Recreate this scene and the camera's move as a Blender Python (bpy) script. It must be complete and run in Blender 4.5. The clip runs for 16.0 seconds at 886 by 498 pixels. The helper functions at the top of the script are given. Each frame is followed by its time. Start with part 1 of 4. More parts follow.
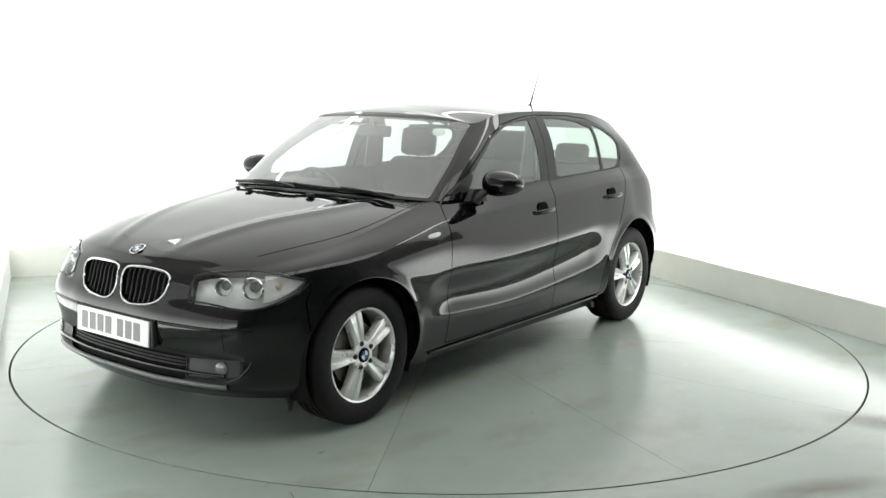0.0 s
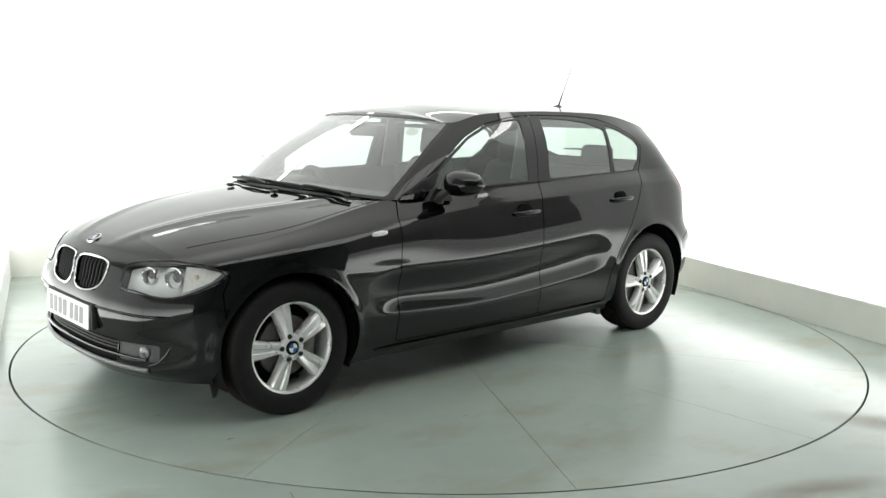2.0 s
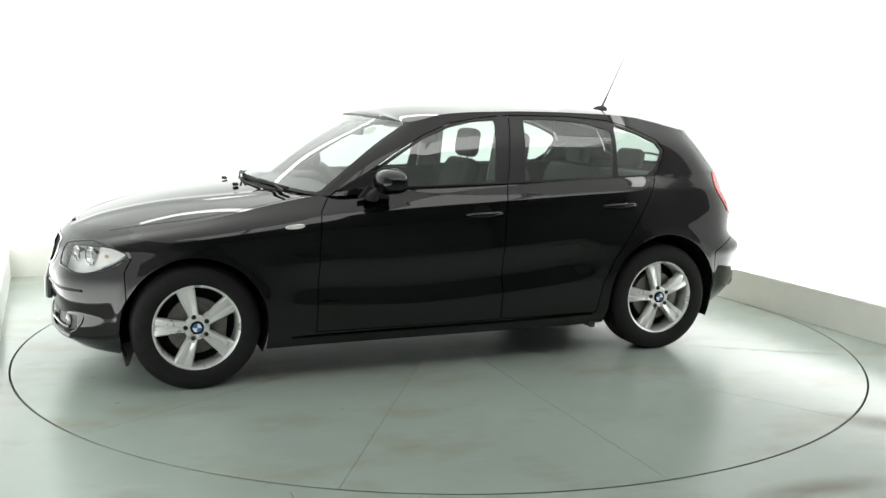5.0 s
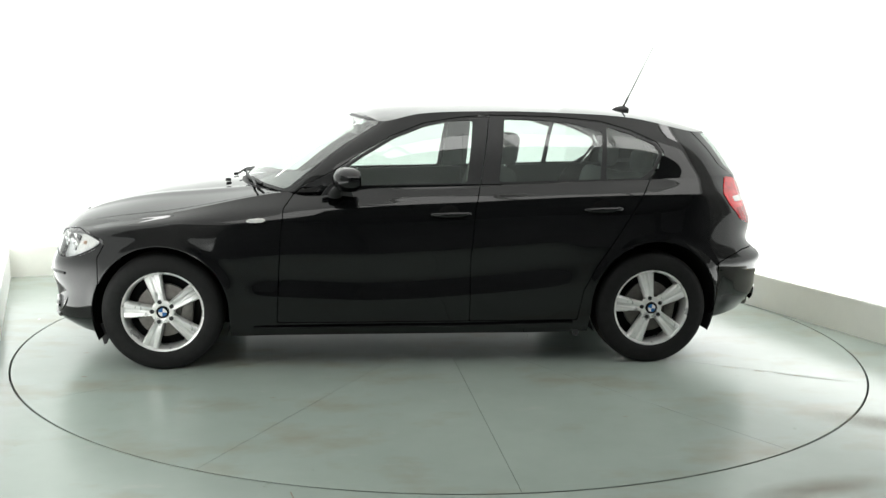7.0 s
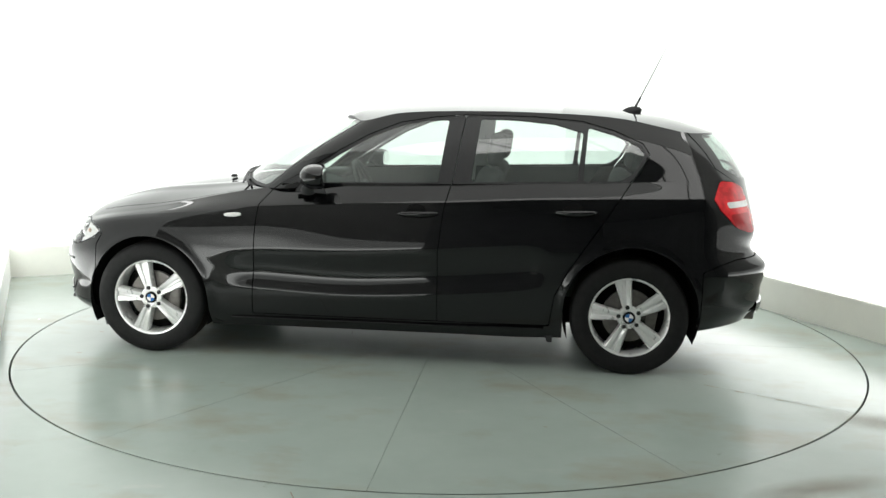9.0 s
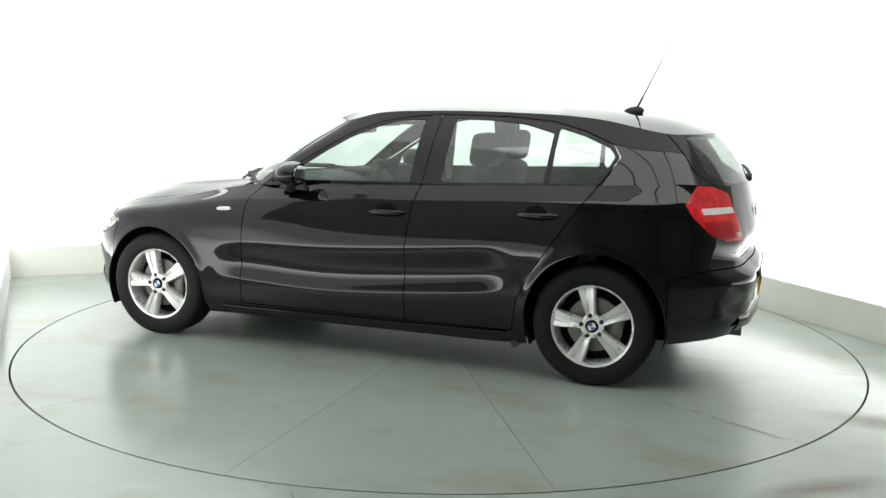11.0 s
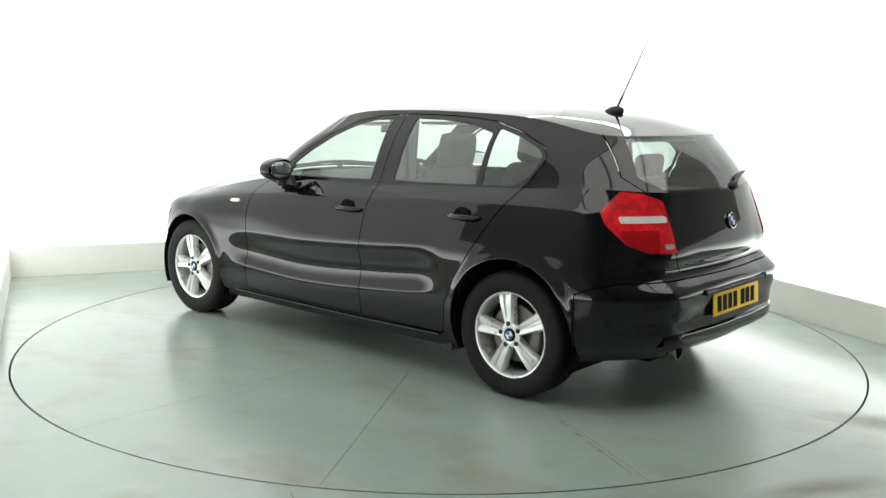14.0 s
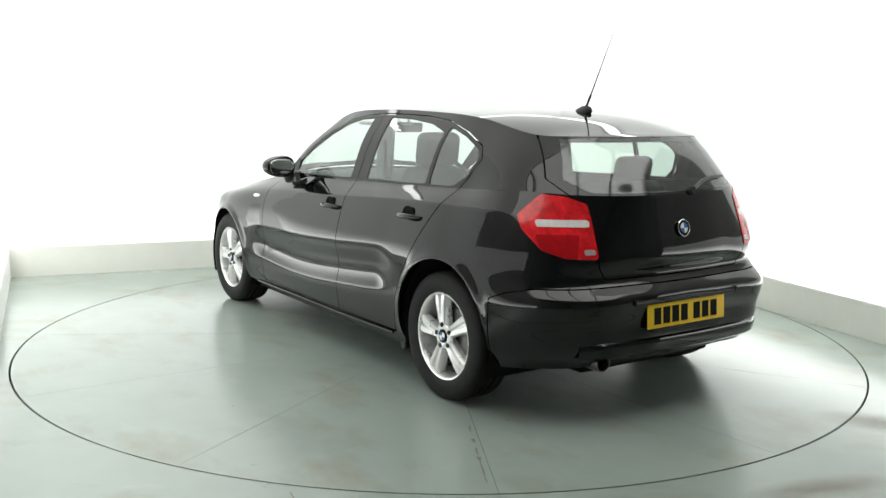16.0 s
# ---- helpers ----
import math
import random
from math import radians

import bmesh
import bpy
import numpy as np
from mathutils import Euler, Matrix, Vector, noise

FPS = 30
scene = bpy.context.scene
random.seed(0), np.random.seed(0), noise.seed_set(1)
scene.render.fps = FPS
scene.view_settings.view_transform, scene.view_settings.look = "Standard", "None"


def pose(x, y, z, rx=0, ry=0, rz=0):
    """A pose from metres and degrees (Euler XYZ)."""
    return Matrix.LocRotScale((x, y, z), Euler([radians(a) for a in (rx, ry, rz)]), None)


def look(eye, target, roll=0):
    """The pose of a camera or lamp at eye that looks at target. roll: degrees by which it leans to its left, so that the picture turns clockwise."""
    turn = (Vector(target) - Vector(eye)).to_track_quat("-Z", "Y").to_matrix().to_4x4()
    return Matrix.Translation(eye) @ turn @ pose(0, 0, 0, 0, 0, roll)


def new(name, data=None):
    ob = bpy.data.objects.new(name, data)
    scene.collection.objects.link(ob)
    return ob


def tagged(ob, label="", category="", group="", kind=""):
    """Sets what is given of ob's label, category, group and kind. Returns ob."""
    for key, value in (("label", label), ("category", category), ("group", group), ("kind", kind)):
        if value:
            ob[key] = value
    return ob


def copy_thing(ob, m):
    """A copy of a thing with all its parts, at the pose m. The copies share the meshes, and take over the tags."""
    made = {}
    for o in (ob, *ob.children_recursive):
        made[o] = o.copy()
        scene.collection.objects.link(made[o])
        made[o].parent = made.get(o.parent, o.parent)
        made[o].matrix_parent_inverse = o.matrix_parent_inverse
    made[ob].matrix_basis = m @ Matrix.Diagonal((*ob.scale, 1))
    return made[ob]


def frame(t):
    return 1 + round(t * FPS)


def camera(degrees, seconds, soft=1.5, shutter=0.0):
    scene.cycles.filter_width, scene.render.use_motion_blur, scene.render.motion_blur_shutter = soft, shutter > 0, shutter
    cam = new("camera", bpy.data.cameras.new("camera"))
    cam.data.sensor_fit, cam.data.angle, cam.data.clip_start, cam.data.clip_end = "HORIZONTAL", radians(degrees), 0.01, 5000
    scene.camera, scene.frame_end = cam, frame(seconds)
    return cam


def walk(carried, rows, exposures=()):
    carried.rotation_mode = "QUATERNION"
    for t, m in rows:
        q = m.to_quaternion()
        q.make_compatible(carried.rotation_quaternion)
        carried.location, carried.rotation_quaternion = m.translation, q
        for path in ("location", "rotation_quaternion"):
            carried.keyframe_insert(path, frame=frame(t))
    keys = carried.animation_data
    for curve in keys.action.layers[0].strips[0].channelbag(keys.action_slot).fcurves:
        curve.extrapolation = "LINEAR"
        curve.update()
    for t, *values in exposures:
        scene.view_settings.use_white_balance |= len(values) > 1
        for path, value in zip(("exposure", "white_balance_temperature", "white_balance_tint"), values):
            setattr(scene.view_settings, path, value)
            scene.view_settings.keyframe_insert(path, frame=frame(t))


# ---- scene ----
FOV = 50.75
EYE = Vector((0.0, -5.726, 1.430))
YAW, PITCH, ROLL = radians(0.1025), radians(-8.93), 0.984
AHEAD = Vector((math.sin(YAW) * math.cos(PITCH), math.cos(YAW) * math.cos(PITCH), math.sin(PITCH)))
cam = camera(FOV, 16.0)
walk(cam, [(0.0, look(EYE, EYE + AHEAD, ROLL)), (16.0, look(EYE, EYE + AHEAD, ROLL))], exposures=[(0.0, 0.0), (16.0, 0.0)])

# ---- the booth's plan: a room 4.96 m wide, turned against the camera; e1 across, e2 to the back ----
TURN = 23.0
E1 = Vector((math.cos(radians(TURN)), math.sin(radians(TURN)), 0))
E2 = Vector((-E1.y, E1.x, 0))
LEFT, RIGHT, BACK, FRONT, TOP = -2.55, 2.485, 2.77, -7.5, 3.1
MOUTH, MOUTH_R, LOW_END, LOW_TOP = -0.4, -1.35, -3.4, 0.95
BAND = 0.24
TABLE_R = 2.455


def room(a, b, z=0.0):
    return E1 * a + E2 * b + Vector((0, 0, z))


# ---- world and light ----
world = bpy.data.worlds.new("world")
scene.world = world
world.use_nodes = True
world.node_tree.nodes["Background"].inputs[0].default_value = (0.02, 0.02, 0.02, 1)


# ---- materials ----
def mat(name, base, rough=0.5, metal=0.0, coat=0.0, vary=0.0, scale=6.0, bump=0.0, bump_scale=200.0, rough_vary=0.0,
        emit=0.0, spec=0.5, coat_rough=0.03, second=None, glow=None):
    m = bpy.data.materials.new(name)
    m.use_nodes = True
    nt = m.node_tree
    b = nt.nodes["Principled BSDF"]
    b.inputs["Base Color"].default_value = (*base, 1)
    b.inputs["Roughness"].default_value = rough
    b.inputs["Metallic"].default_value = metal
    b.inputs["Coat Weight"].default_value = coat
    b.inputs["Coat Roughness"].default_value = coat_rough
    b.inputs["Specular IOR Level"].default_value = spec
    if emit:
        b.inputs["Emission Color"].default_value = (*(glow or base), 1)
        b.inputs["Emission Strength"].default_value = emit
    co = nt.nodes.new("ShaderNodeTexCoord")
    if vary or rough_vary:
        n1 = nt.nodes.new("ShaderNodeTexNoise")
        n1.inputs["Scale"].default_value = scale
        n1.inputs["Detail"].default_value = 8
        n1.inputs["Roughness"].default_value = 0.65
        nt.links.new(co.outputs["Object"], n1.inputs["Vector"])
        ramp = nt.nodes.new("ShaderNodeMapRange")
        ramp.inputs["From Min"].default_value, ramp.inputs["From Max"].default_value = 0.3, 0.7
        nt.links.new(n1.outputs["Fac"], ramp.inputs["Value"])
        if vary:
            mix = nt.nodes.new("ShaderNodeMix")
            mix.data_type = "RGBA"
            mix.inputs["A"].default_value = (*[c * (1 - vary) for c in base], 1)
            mix.inputs["B"].default_value = (*(second or [min(1, c * (1 + vary)) for c in base]), 1)
            nt.links.new(ramp.outputs[0], mix.inputs["Factor"])
            nt.links.new(mix.outputs["Result"], b.inputs["Base Color"])
        if rough_vary:
            r2 = nt.nodes.new("ShaderNodeMapRange")
            r2.inputs["To Min"].default_value, r2.inputs["To Max"].default_value = max(0.02, rough - rough_vary), rough + rough_vary
            nt.links.new(ramp.outputs[0], r2.inputs["Value"])
            nt.links.new(r2.outputs[0], b.inputs["Roughness"])
    if bump:
        n2 = nt.nodes.new("ShaderNodeTexNoise")
        n2.inputs["Scale"].default_value = bump_scale
        n2.inputs["Detail"].default_value = 4
        bp = nt.nodes.new("ShaderNodeBump")
        bp.inputs["Strength"].default_value = bump
        bp.inputs["Distance"].default_value = 0.002
        nt.links.new(co.outputs["Object"], n2.inputs["Vector"])
        nt.links.new(n2.outputs["Fac"], bp.inputs["Height"])
        nt.links.new(bp.outputs[0], b.inputs["Normal"])
    return m


def glass(name, tint, gloss=(1, 1, 1), ior=1.5, rough=0.0, double=1.9, haze=0.0):
    m = bpy.data.materials.new(name)
    m.use_nodes = True
    nt = m.node_tree
    nt.nodes.remove(nt.nodes["Principled BSDF"])
    tr, gl, mix, fr = (nt.nodes.new("ShaderNode" + k) for k in ("BsdfTransparent", "BsdfGlossy", "MixShader", "LayerWeight"))
    tr.inputs["Color"].default_value = (*tint, 1)
    gl.inputs["Color"].default_value = (*gloss, 1)
    gl.inputs["Roughness"].default_value = rough
    fr.inputs["Blend"].default_value = 0.5
    power, scaled = nt.nodes.new("ShaderNodeMath"), nt.nodes.new("ShaderNodeMapRange")
    power.operation = "POWER"
    power.inputs[1].default_value = 5.0
    scaled.inputs["To Min"].default_value = ((ior - 1) / (ior + 1)) ** 2 * double
    nt.links.new(fr.outputs["Facing"], power.inputs[0])
    nt.links.new(power.outputs[0], scaled.inputs["Value"])
    nt.links.new(scaled.outputs[0], mix.inputs[0])
    if haze:
        # a thin diffuse film that paints in the pane's grey reflection veil
        film, veil, n, r = (nt.nodes.new("ShaderNode" + k) for k in ("BsdfDiffuse", "MixShader", "TexNoise", "MapRange"))
        film.inputs["Color"].default_value = (0.74, 0.80, 0.77, 1)
        n.inputs["Scale"].default_value, n.inputs["Detail"].default_value = 7.0, 5
        r.inputs["To Min"].default_value, r.inputs["To Max"].default_value = haze * 0.8, haze * 1.2
        nt.links.new(n.outputs["Fac"], r.inputs["Value"])
        nt.links.new(r.outputs[0], veil.inputs[0])
        nt.links.new(tr.outputs[0], veil.inputs[1])
        nt.links.new(film.outputs[0], veil.inputs[2])
        nt.links.new(veil.outputs[0], mix.inputs[1])
    else:
        nt.links.new(tr.outputs[0], mix.inputs[1])
    nt.links.new(gl.outputs[0], mix.inputs[2])
    nt.links.new(mix.outputs[0], nt.nodes["Material Output"].inputs["Surface"])
    return m


def emissive(name, top, foot):
    """White wall with light put in as glow: brightest low down, softer above."""
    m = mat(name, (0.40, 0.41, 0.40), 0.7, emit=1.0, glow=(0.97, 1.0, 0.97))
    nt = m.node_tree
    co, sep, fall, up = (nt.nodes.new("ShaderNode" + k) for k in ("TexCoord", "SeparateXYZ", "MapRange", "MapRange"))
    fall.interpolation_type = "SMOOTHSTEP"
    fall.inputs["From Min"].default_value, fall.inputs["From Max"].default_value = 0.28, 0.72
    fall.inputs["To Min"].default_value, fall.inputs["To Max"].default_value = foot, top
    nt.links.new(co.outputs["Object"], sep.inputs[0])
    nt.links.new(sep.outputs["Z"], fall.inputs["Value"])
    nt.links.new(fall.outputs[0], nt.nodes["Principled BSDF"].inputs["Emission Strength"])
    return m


M_WALL = emissive("emissive_back_wall", 1.25, 2.0)
# the foot's strong glow is added for highlights on the doors
M_LEFTWALL = emissive("emissive_left_wall", 0.85, 4.6)
M_SIDEWALL = emissive("emissive_right_wall", 0.90, 4.3)
M_PANEL = mat("added_light_panel", (0.5, 0.5, 0.5), 0.6, emit=2.6, glow=(1.0, 1.0, 0.97))
M_STRIP = mat("strip_light", (0.5, 0.5, 0.5), 0.6, emit=7.0, glow=(1.0, 1.0, 0.98))
M_BAND = mat("skirting_paint", (0.80, 0.80, 0.74), 0.5, vary=0.04, scale=3, bump=0.1, bump_scale=60)
M_DARKWALL = mat("dark_unseen_wall", (0.27, 0.275, 0.28), 0.6, vary=0.2, scale=2)
# unseen upper walls, pale so that dark reflections on the car soften
M_HALLSIDE = mat("pale_unseen_wall", (0.40, 0.40, 0.39), 0.7, vary=0.1, scale=2)
# the ceiling's glow is added to brighten the floor, windscreen and bonnet
M_CEIL = mat("ceiling_added_glow", (0.80, 0.80, 0.78), 0.8, emit=0.80, glow=(1.0, 1.0, 0.98))
M_FLOOR = mat("floor_paint", (0.285, 0.333, 0.303), 0.23, vary=0.06, scale=0.9, second=(0.31, 0.36, 0.327), rough_vary=0.05, bump=0.05, bump_scale=30)


def stains(m):
    """Brown scuffs and small dark specks on a painted floor."""
    nt = m.node_tree
    b = nt.nodes["Principled BSDF"]
    base = b.inputs["Base Color"].links[0].from_socket
    co = nt.nodes.new("ShaderNodeTexCoord")
    for scale, lo, hi, most, colour, stretch in ((1.3, 0.52, 0.74, 0.65, (0.24, 0.205, 0.15), (1.0, 1.6, 1.0)), (9.0, 0.70, 0.76, 0.45, (0.12, 0.115, 0.10), (1, 1, 1)), (3.5, 0.62, 0.74, 0.3, (0.38, 0.39, 0.36), (1, 2.5, 1))):
        mp, n, r, mix = (nt.nodes.new("ShaderNode" + k) for k in ("Mapping", "TexNoise", "MapRange", "Mix"))
        mp.inputs["Scale"].default_value = stretch
        mp.inputs["Location"].default_value = (scale, 2 * scale, 0)
        n.inputs["Scale"].default_value, n.inputs["Detail"].default_value, n.inputs["Roughness"].default_value = scale, 6, 0.6
        r.inputs["From Min"].default_value, r.inputs["From Max"].default_value, r.inputs["To Max"].default_value = lo, hi, most
        mix.data_type = "RGBA"
        mix.inputs["B"].default_value = (*colour, 1)
        nt.links.new(co.outputs["Object"], mp.inputs[0])
        nt.links.new(mp.outputs[0], n.inputs["Vector"])
        nt.links.new(n.outputs["Fac"], r.inputs["Value"])
        nt.links.new(r.outputs[0], mix.inputs["Factor"])
        nt.links.new(base, mix.inputs["A"])
        base = mix.outputs["Result"]
    nt.links.new(base, b.inputs["Base Color"])


stains(M_FLOOR)


def stain_material():
    """Dried brown dirt, thin towards its edge."""
    m = bpy.data.materials.new("brown_stain")
    m.use_nodes = True
    nt = m.node_tree
    b = nt.nodes["Principled BSDF"]
    b.inputs["Base Color"].default_value = (0.22, 0.18, 0.12, 1)
    b.inputs["Roughness"].default_value = 0.5
    co, g, n, mul, tr, mix = (nt.nodes.new("ShaderNode" + k) for k in ("TexCoord", "TexGradient", "TexNoise", "Math", "BsdfTransparent", "MixShader"))
    g.gradient_type = "SPHERICAL"
    n.inputs["Scale"].default_value, n.inputs["Detail"].default_value = 2.5, 6
    mul.operation = "MULTIPLY"
    nt.links.new(co.outputs["Object"], g.inputs[0])
    nt.links.new(co.outputs["Object"], n.inputs["Vector"])
    nt.links.new(g.outputs["Fac"], mul.inputs[0])
    nt.links.new(n.outputs["Fac"], mul.inputs[1])
    nt.links.new(mul.outputs[0], mix.inputs[0])
    nt.links.new(tr.outputs[0], mix.inputs[1])
    nt.links.new(b.outputs[0], mix.inputs[2])
    nt.links.new(mix.outputs[0], nt.nodes["Material Output"].inputs["Surface"])
    return m


M_STAIN = stain_material()
M_GAP = mat("gap_dirt", (0.02, 0.02, 0.018), 0.9, vary=0.3, scale=20)
M_SEAM = mat("seam_dust", (0.15, 0.16, 0.145), 0.8, vary=0.3, scale=30)
M_DIRT = mat("floor_dirt", (0.16, 0.14, 0.11), 0.8, vary=0.3, scale=40)
M_TRIM = mat("white_trim", (0.90, 0.90, 0.87), 0.45, vary=0.03, scale=4)
M_PAINT = mat("black_paint", (0.004, 0.0042, 0.0046), 0.5, coat=1.0, vary=0.25, scale=900, coat_rough=0.035, spec=0.0)
M_PAINT.node_tree.nodes["Principled BSDF"].inputs["Coat IOR"].default_value = 1.5
M_BORDER = mat("black_glass_border", (0.006, 0.006, 0.006), 0.06, spec=0.5, rough_vary=0.02, scale=30)
M_BLACK = mat("black_plastic", (0.016, 0.016, 0.017), 0.5, vary=0.2, scale=60, bump=0.2, bump_scale=500)
M_LINER = mat("dark_liner", (0.008, 0.008, 0.008), 0.9, vary=0.2, scale=15, spec=0.1)
M_RUBBER = mat("tyre_rubber", (0.008, 0.008, 0.008), 0.65, spec=0.25, vary=0.3, scale=30, bump=0.25, bump_scale=250)
M_TREAD = mat("tyre_tread", (0.016, 0.013, 0.010), 0.9, spec=0.2, vary=0.4, scale=25, bump=0.4, bump_scale=150)
M_ALLOY = mat("alloy_silver", (0.82, 0.82, 0.81), 0.30, metal=0.5, coat=0.5, vary=0.06, scale=12, rough_vary=0.06)
M_STEEL = mat("brake_steel", (0.16, 0.15, 0.14), 0.45, metal=0.8, vary=0.25, scale=25)
M_CHROME = mat("chrome", (0.8, 0.8, 0.8), 0.08, metal=1.0)
M_GLASS = glass("window_glass", (0.80, 0.88, 0.84), double=2.6, haze=0.08)
M_WS = glass("windscreen_glass", (0.76, 0.84, 0.80), double=4.2, haze=0.025)
M_TINT = glass("rear_glass", (0.66, 0.75, 0.70), double=2.2, haze=0.02)
M_LENS = glass("clear_lens", (0.94, 0.95, 0.95), ior=1.45)
M_RED = mat("red_lens", (0.70, 0.014, 0.020), 0.2, coat=0.5, spec=0.3, vary=0.45, scale=16, bump=0.5, bump_scale=70)
M_RED2 = mat("dark_red_lens", (0.40, 0.006, 0.010), 0.2, coat=0.35, vary=0.2, scale=20, spec=0.3)
M_WHITELENS = mat("white_lens", (0.75, 0.74, 0.72), 0.12, coat=1.0, vary=0.1, scale=60)
M_DIMLENS = mat("grey_reflector", (0.42, 0.33, 0.32), 0.2, coat=1.0, vary=0.2, scale=50)
M_AMBER = mat("amber_bulb", (0.62, 0.40, 0.28), 0.3)
M_LAMPIN = mat("lamp_housing", (0.84, 0.85, 0.85), 0.35, metal=0.3, vary=0.1, scale=20)
M_REFLECT = mat("lamp_reflector", (0.92, 0.92, 0.92), 0.12, metal=0.9)
M_MIRROR = mat("mirror_silver", (0.85, 0.85, 0.85), 0.02, metal=1.0)
M_FOG = mat("fog_glass", (0.12, 0.12, 0.12), 0.15, coat=0.6)
M_SEAT = mat("seat_cloth", (0.085, 0.092, 0.09), 0.9, vary=0.25, scale=40, bump=0.4, bump_scale=350)
M_DASH = mat("dash_plastic", (0.06, 0.064, 0.063), 0.7, vary=0.2, scale=40, bump=0.3, bump_scale=400)
M_HEADLINER = mat("headliner", (0.30, 0.31, 0.30), 0.95, vary=0.1, scale=30)
M_YELLOW = mat("yellow_plate", (0.95, 0.62, 0.03), 0.6, spec=0.2, vary=0.05, scale=20)
M_WHITEPL = mat("white_plate", (0.85, 0.85, 0.83), 0.6, spec=0.2, vary=0.03, scale=20)
M_INK = mat("plate_ink", (0.010, 0.010, 0.010), 0.8, spec=0.1)
# grey tone puts the washed-out look of overexposed lettering into the colour
M_PALEINK = mat("overexposed_plate_ink", (0.22, 0.22, 0.22), 0.6, vary=0.1, scale=30)
M_BLUE = mat("badge_blue", (0.04, 0.16, 0.42), 0.25, coat=0.5)
M_WHITE = mat("badge_white", (0.8, 0.8, 0.8), 0.25, coat=0.5)


# ---- mesh helpers ----
def finish(name, bm, material, smooth=True):
    me = bpy.data.meshes.new(name)
    bmesh.ops.recalc_face_normals(bm, faces=bm.faces)
    bm.to_mesh(me)
    bm.free()
    me.materials.append(material)
    if smooth:
        me.shade_smooth()
        me.set_sharp_from_angle(angle=radians(38))
    return me


def part(name, bm, material, parent, label="", at=None, smooth=True):
    ob = new(name, finish(name, bm, material, smooth))
    if parent is not None:
        ob.parent = parent
        if at is None and parent.name == "car":
            at = OFF
    if at is not None:
        ob.location = at
    if label:
        tagged(ob, label)
    return ob


def bm_new():
    return bmesh.new()


def add_box(bm, lo, hi, bevel=0.0, m=None):
    lo, hi = Vector(lo), Vector(hi)
    r = bmesh.ops.create_cube(bm, size=1.0)
    vs = r["verts"]
    for v in vs:
        v.co = Vector((lo[i] + (v.co[i] + 0.5) * (hi[i] - lo[i]) for i in range(3)))
    if bevel:
        es = list({e for v in vs for e in v.link_edges})
        out = bmesh.ops.bevel(bm, geom=es, offset=bevel, segments=3, profile=0.5, affect="EDGES")
        vs = list({v for v in out["verts"]} | {v for v in vs if v.is_valid})
    if m is not None:
        bmesh.ops.transform(bm, matrix=m, verts=list({v for v in vs}))
    return vs


def add_tube(bm, pts, r, sides=8, closed=False, flat=None):
    """A tube along the points; flat squeezes it across the first normal."""
    pts = [Vector(p) for p in pts]
    n = len(pts)
    rings = []
    up = Vector((0, 0, 1))
    for i, p in enumerate(pts):
        a = pts[(i - 1) % n] if closed or i else p
        b = pts[(i + 1) % n] if closed or i < n - 1 else p
        d = (b - a).normalized()
        s = d.cross(up)
        if s.length < 1e-3:
            s = d.cross(Vector((0, 1, 0)))
        s.normalize()
        w = s.cross(d)
        rr = r[i] if isinstance(r, (list, tuple)) else r
        rings.append([bm.verts.new(p + s * rr * math.cos(k * math.tau / sides) + w * rr * (flat or 1) * math.sin(k * math.tau / sides)) for k in range(sides)])
    for i in range(n if closed else n - 1):
        A, B = rings[i], rings[(i + 1) % n]
        for k in range(sides):
            bm.faces.new((A[k], A[(k + 1) % sides], B[(k + 1) % sides], B[k]))
    if not closed:
        bm.faces.new(rings[0][::-1])
        bm.faces.new(rings[-1])


def add_lathe(bm, profile, sides=48, closed=False, m=None, cap=True):
    """Profile of (r, h) turned about the y axis; h runs along y."""
    rings = [[bm.verts.new((r * math.cos(k * math.tau / sides), h, r * math.sin(k * math.tau / sides))) for k in range(sides)] for r, h in profile]
    n = len(rings)
    for i in range(n if closed else n - 1):
        A, B = rings[i], rings[(i + 1) % n]
        for k in range(sides):
            bm.faces.new((A[k], A[(k + 1) % sides], B[(k + 1) % sides], B[k]))
    if not closed and cap:
        for ring in (rings[0], rings[-1]):
            bm.faces.new(ring)
    if m is not None:
        bmesh.ops.transform(bm, matrix=m, verts=[v for ring in rings for v in ring])


def add_prism(bm, outline, thick, m=None):
    """A closed outline of (a, b) pairs in the x z plane, thick along y."""
    lo = [bm.verts.new((a, 0, b)) for a, b in outline]
    hi = [bm.verts.new((a, thick, b)) for a, b in outline]
    n = len(lo)
    bm.faces.new(lo)
    bm.faces.new(hi[::-1])
    for i in range(n):
        bm.faces.new((lo[i], lo[(i + 1) % n], hi[(i + 1) % n], hi[i]))
    if m is not None:
        bmesh.ops.transform(bm, matrix=m, verts=lo + hi)
    return lo + hi


# ---- the booth ----
def slab(name, corners, thick, material, label="", category="wall", parent=None, kind="structure"):
    """A slab on four corners, thick along the normal away from the room."""
    bm = bm_new()
    c = [Vector(p) for p in corners]
    n = (c[1] - c[0]).cross(c[3] - c[0]).normalized() * thick
    lo = [bm.verts.new(p) for p in c]
    hi = [bm.verts.new(p + n) for p in c]
    bm.faces.new(lo)
    bm.faces.new(hi[::-1])
    for i in range(4):
        bm.faces.new((lo[i], lo[(i + 1) % 4], hi[(i + 1) % 4], hi[i]))
    ob = part(name, bm, material, parent, smooth=False)
    return tagged(ob, label, category, kind=kind)


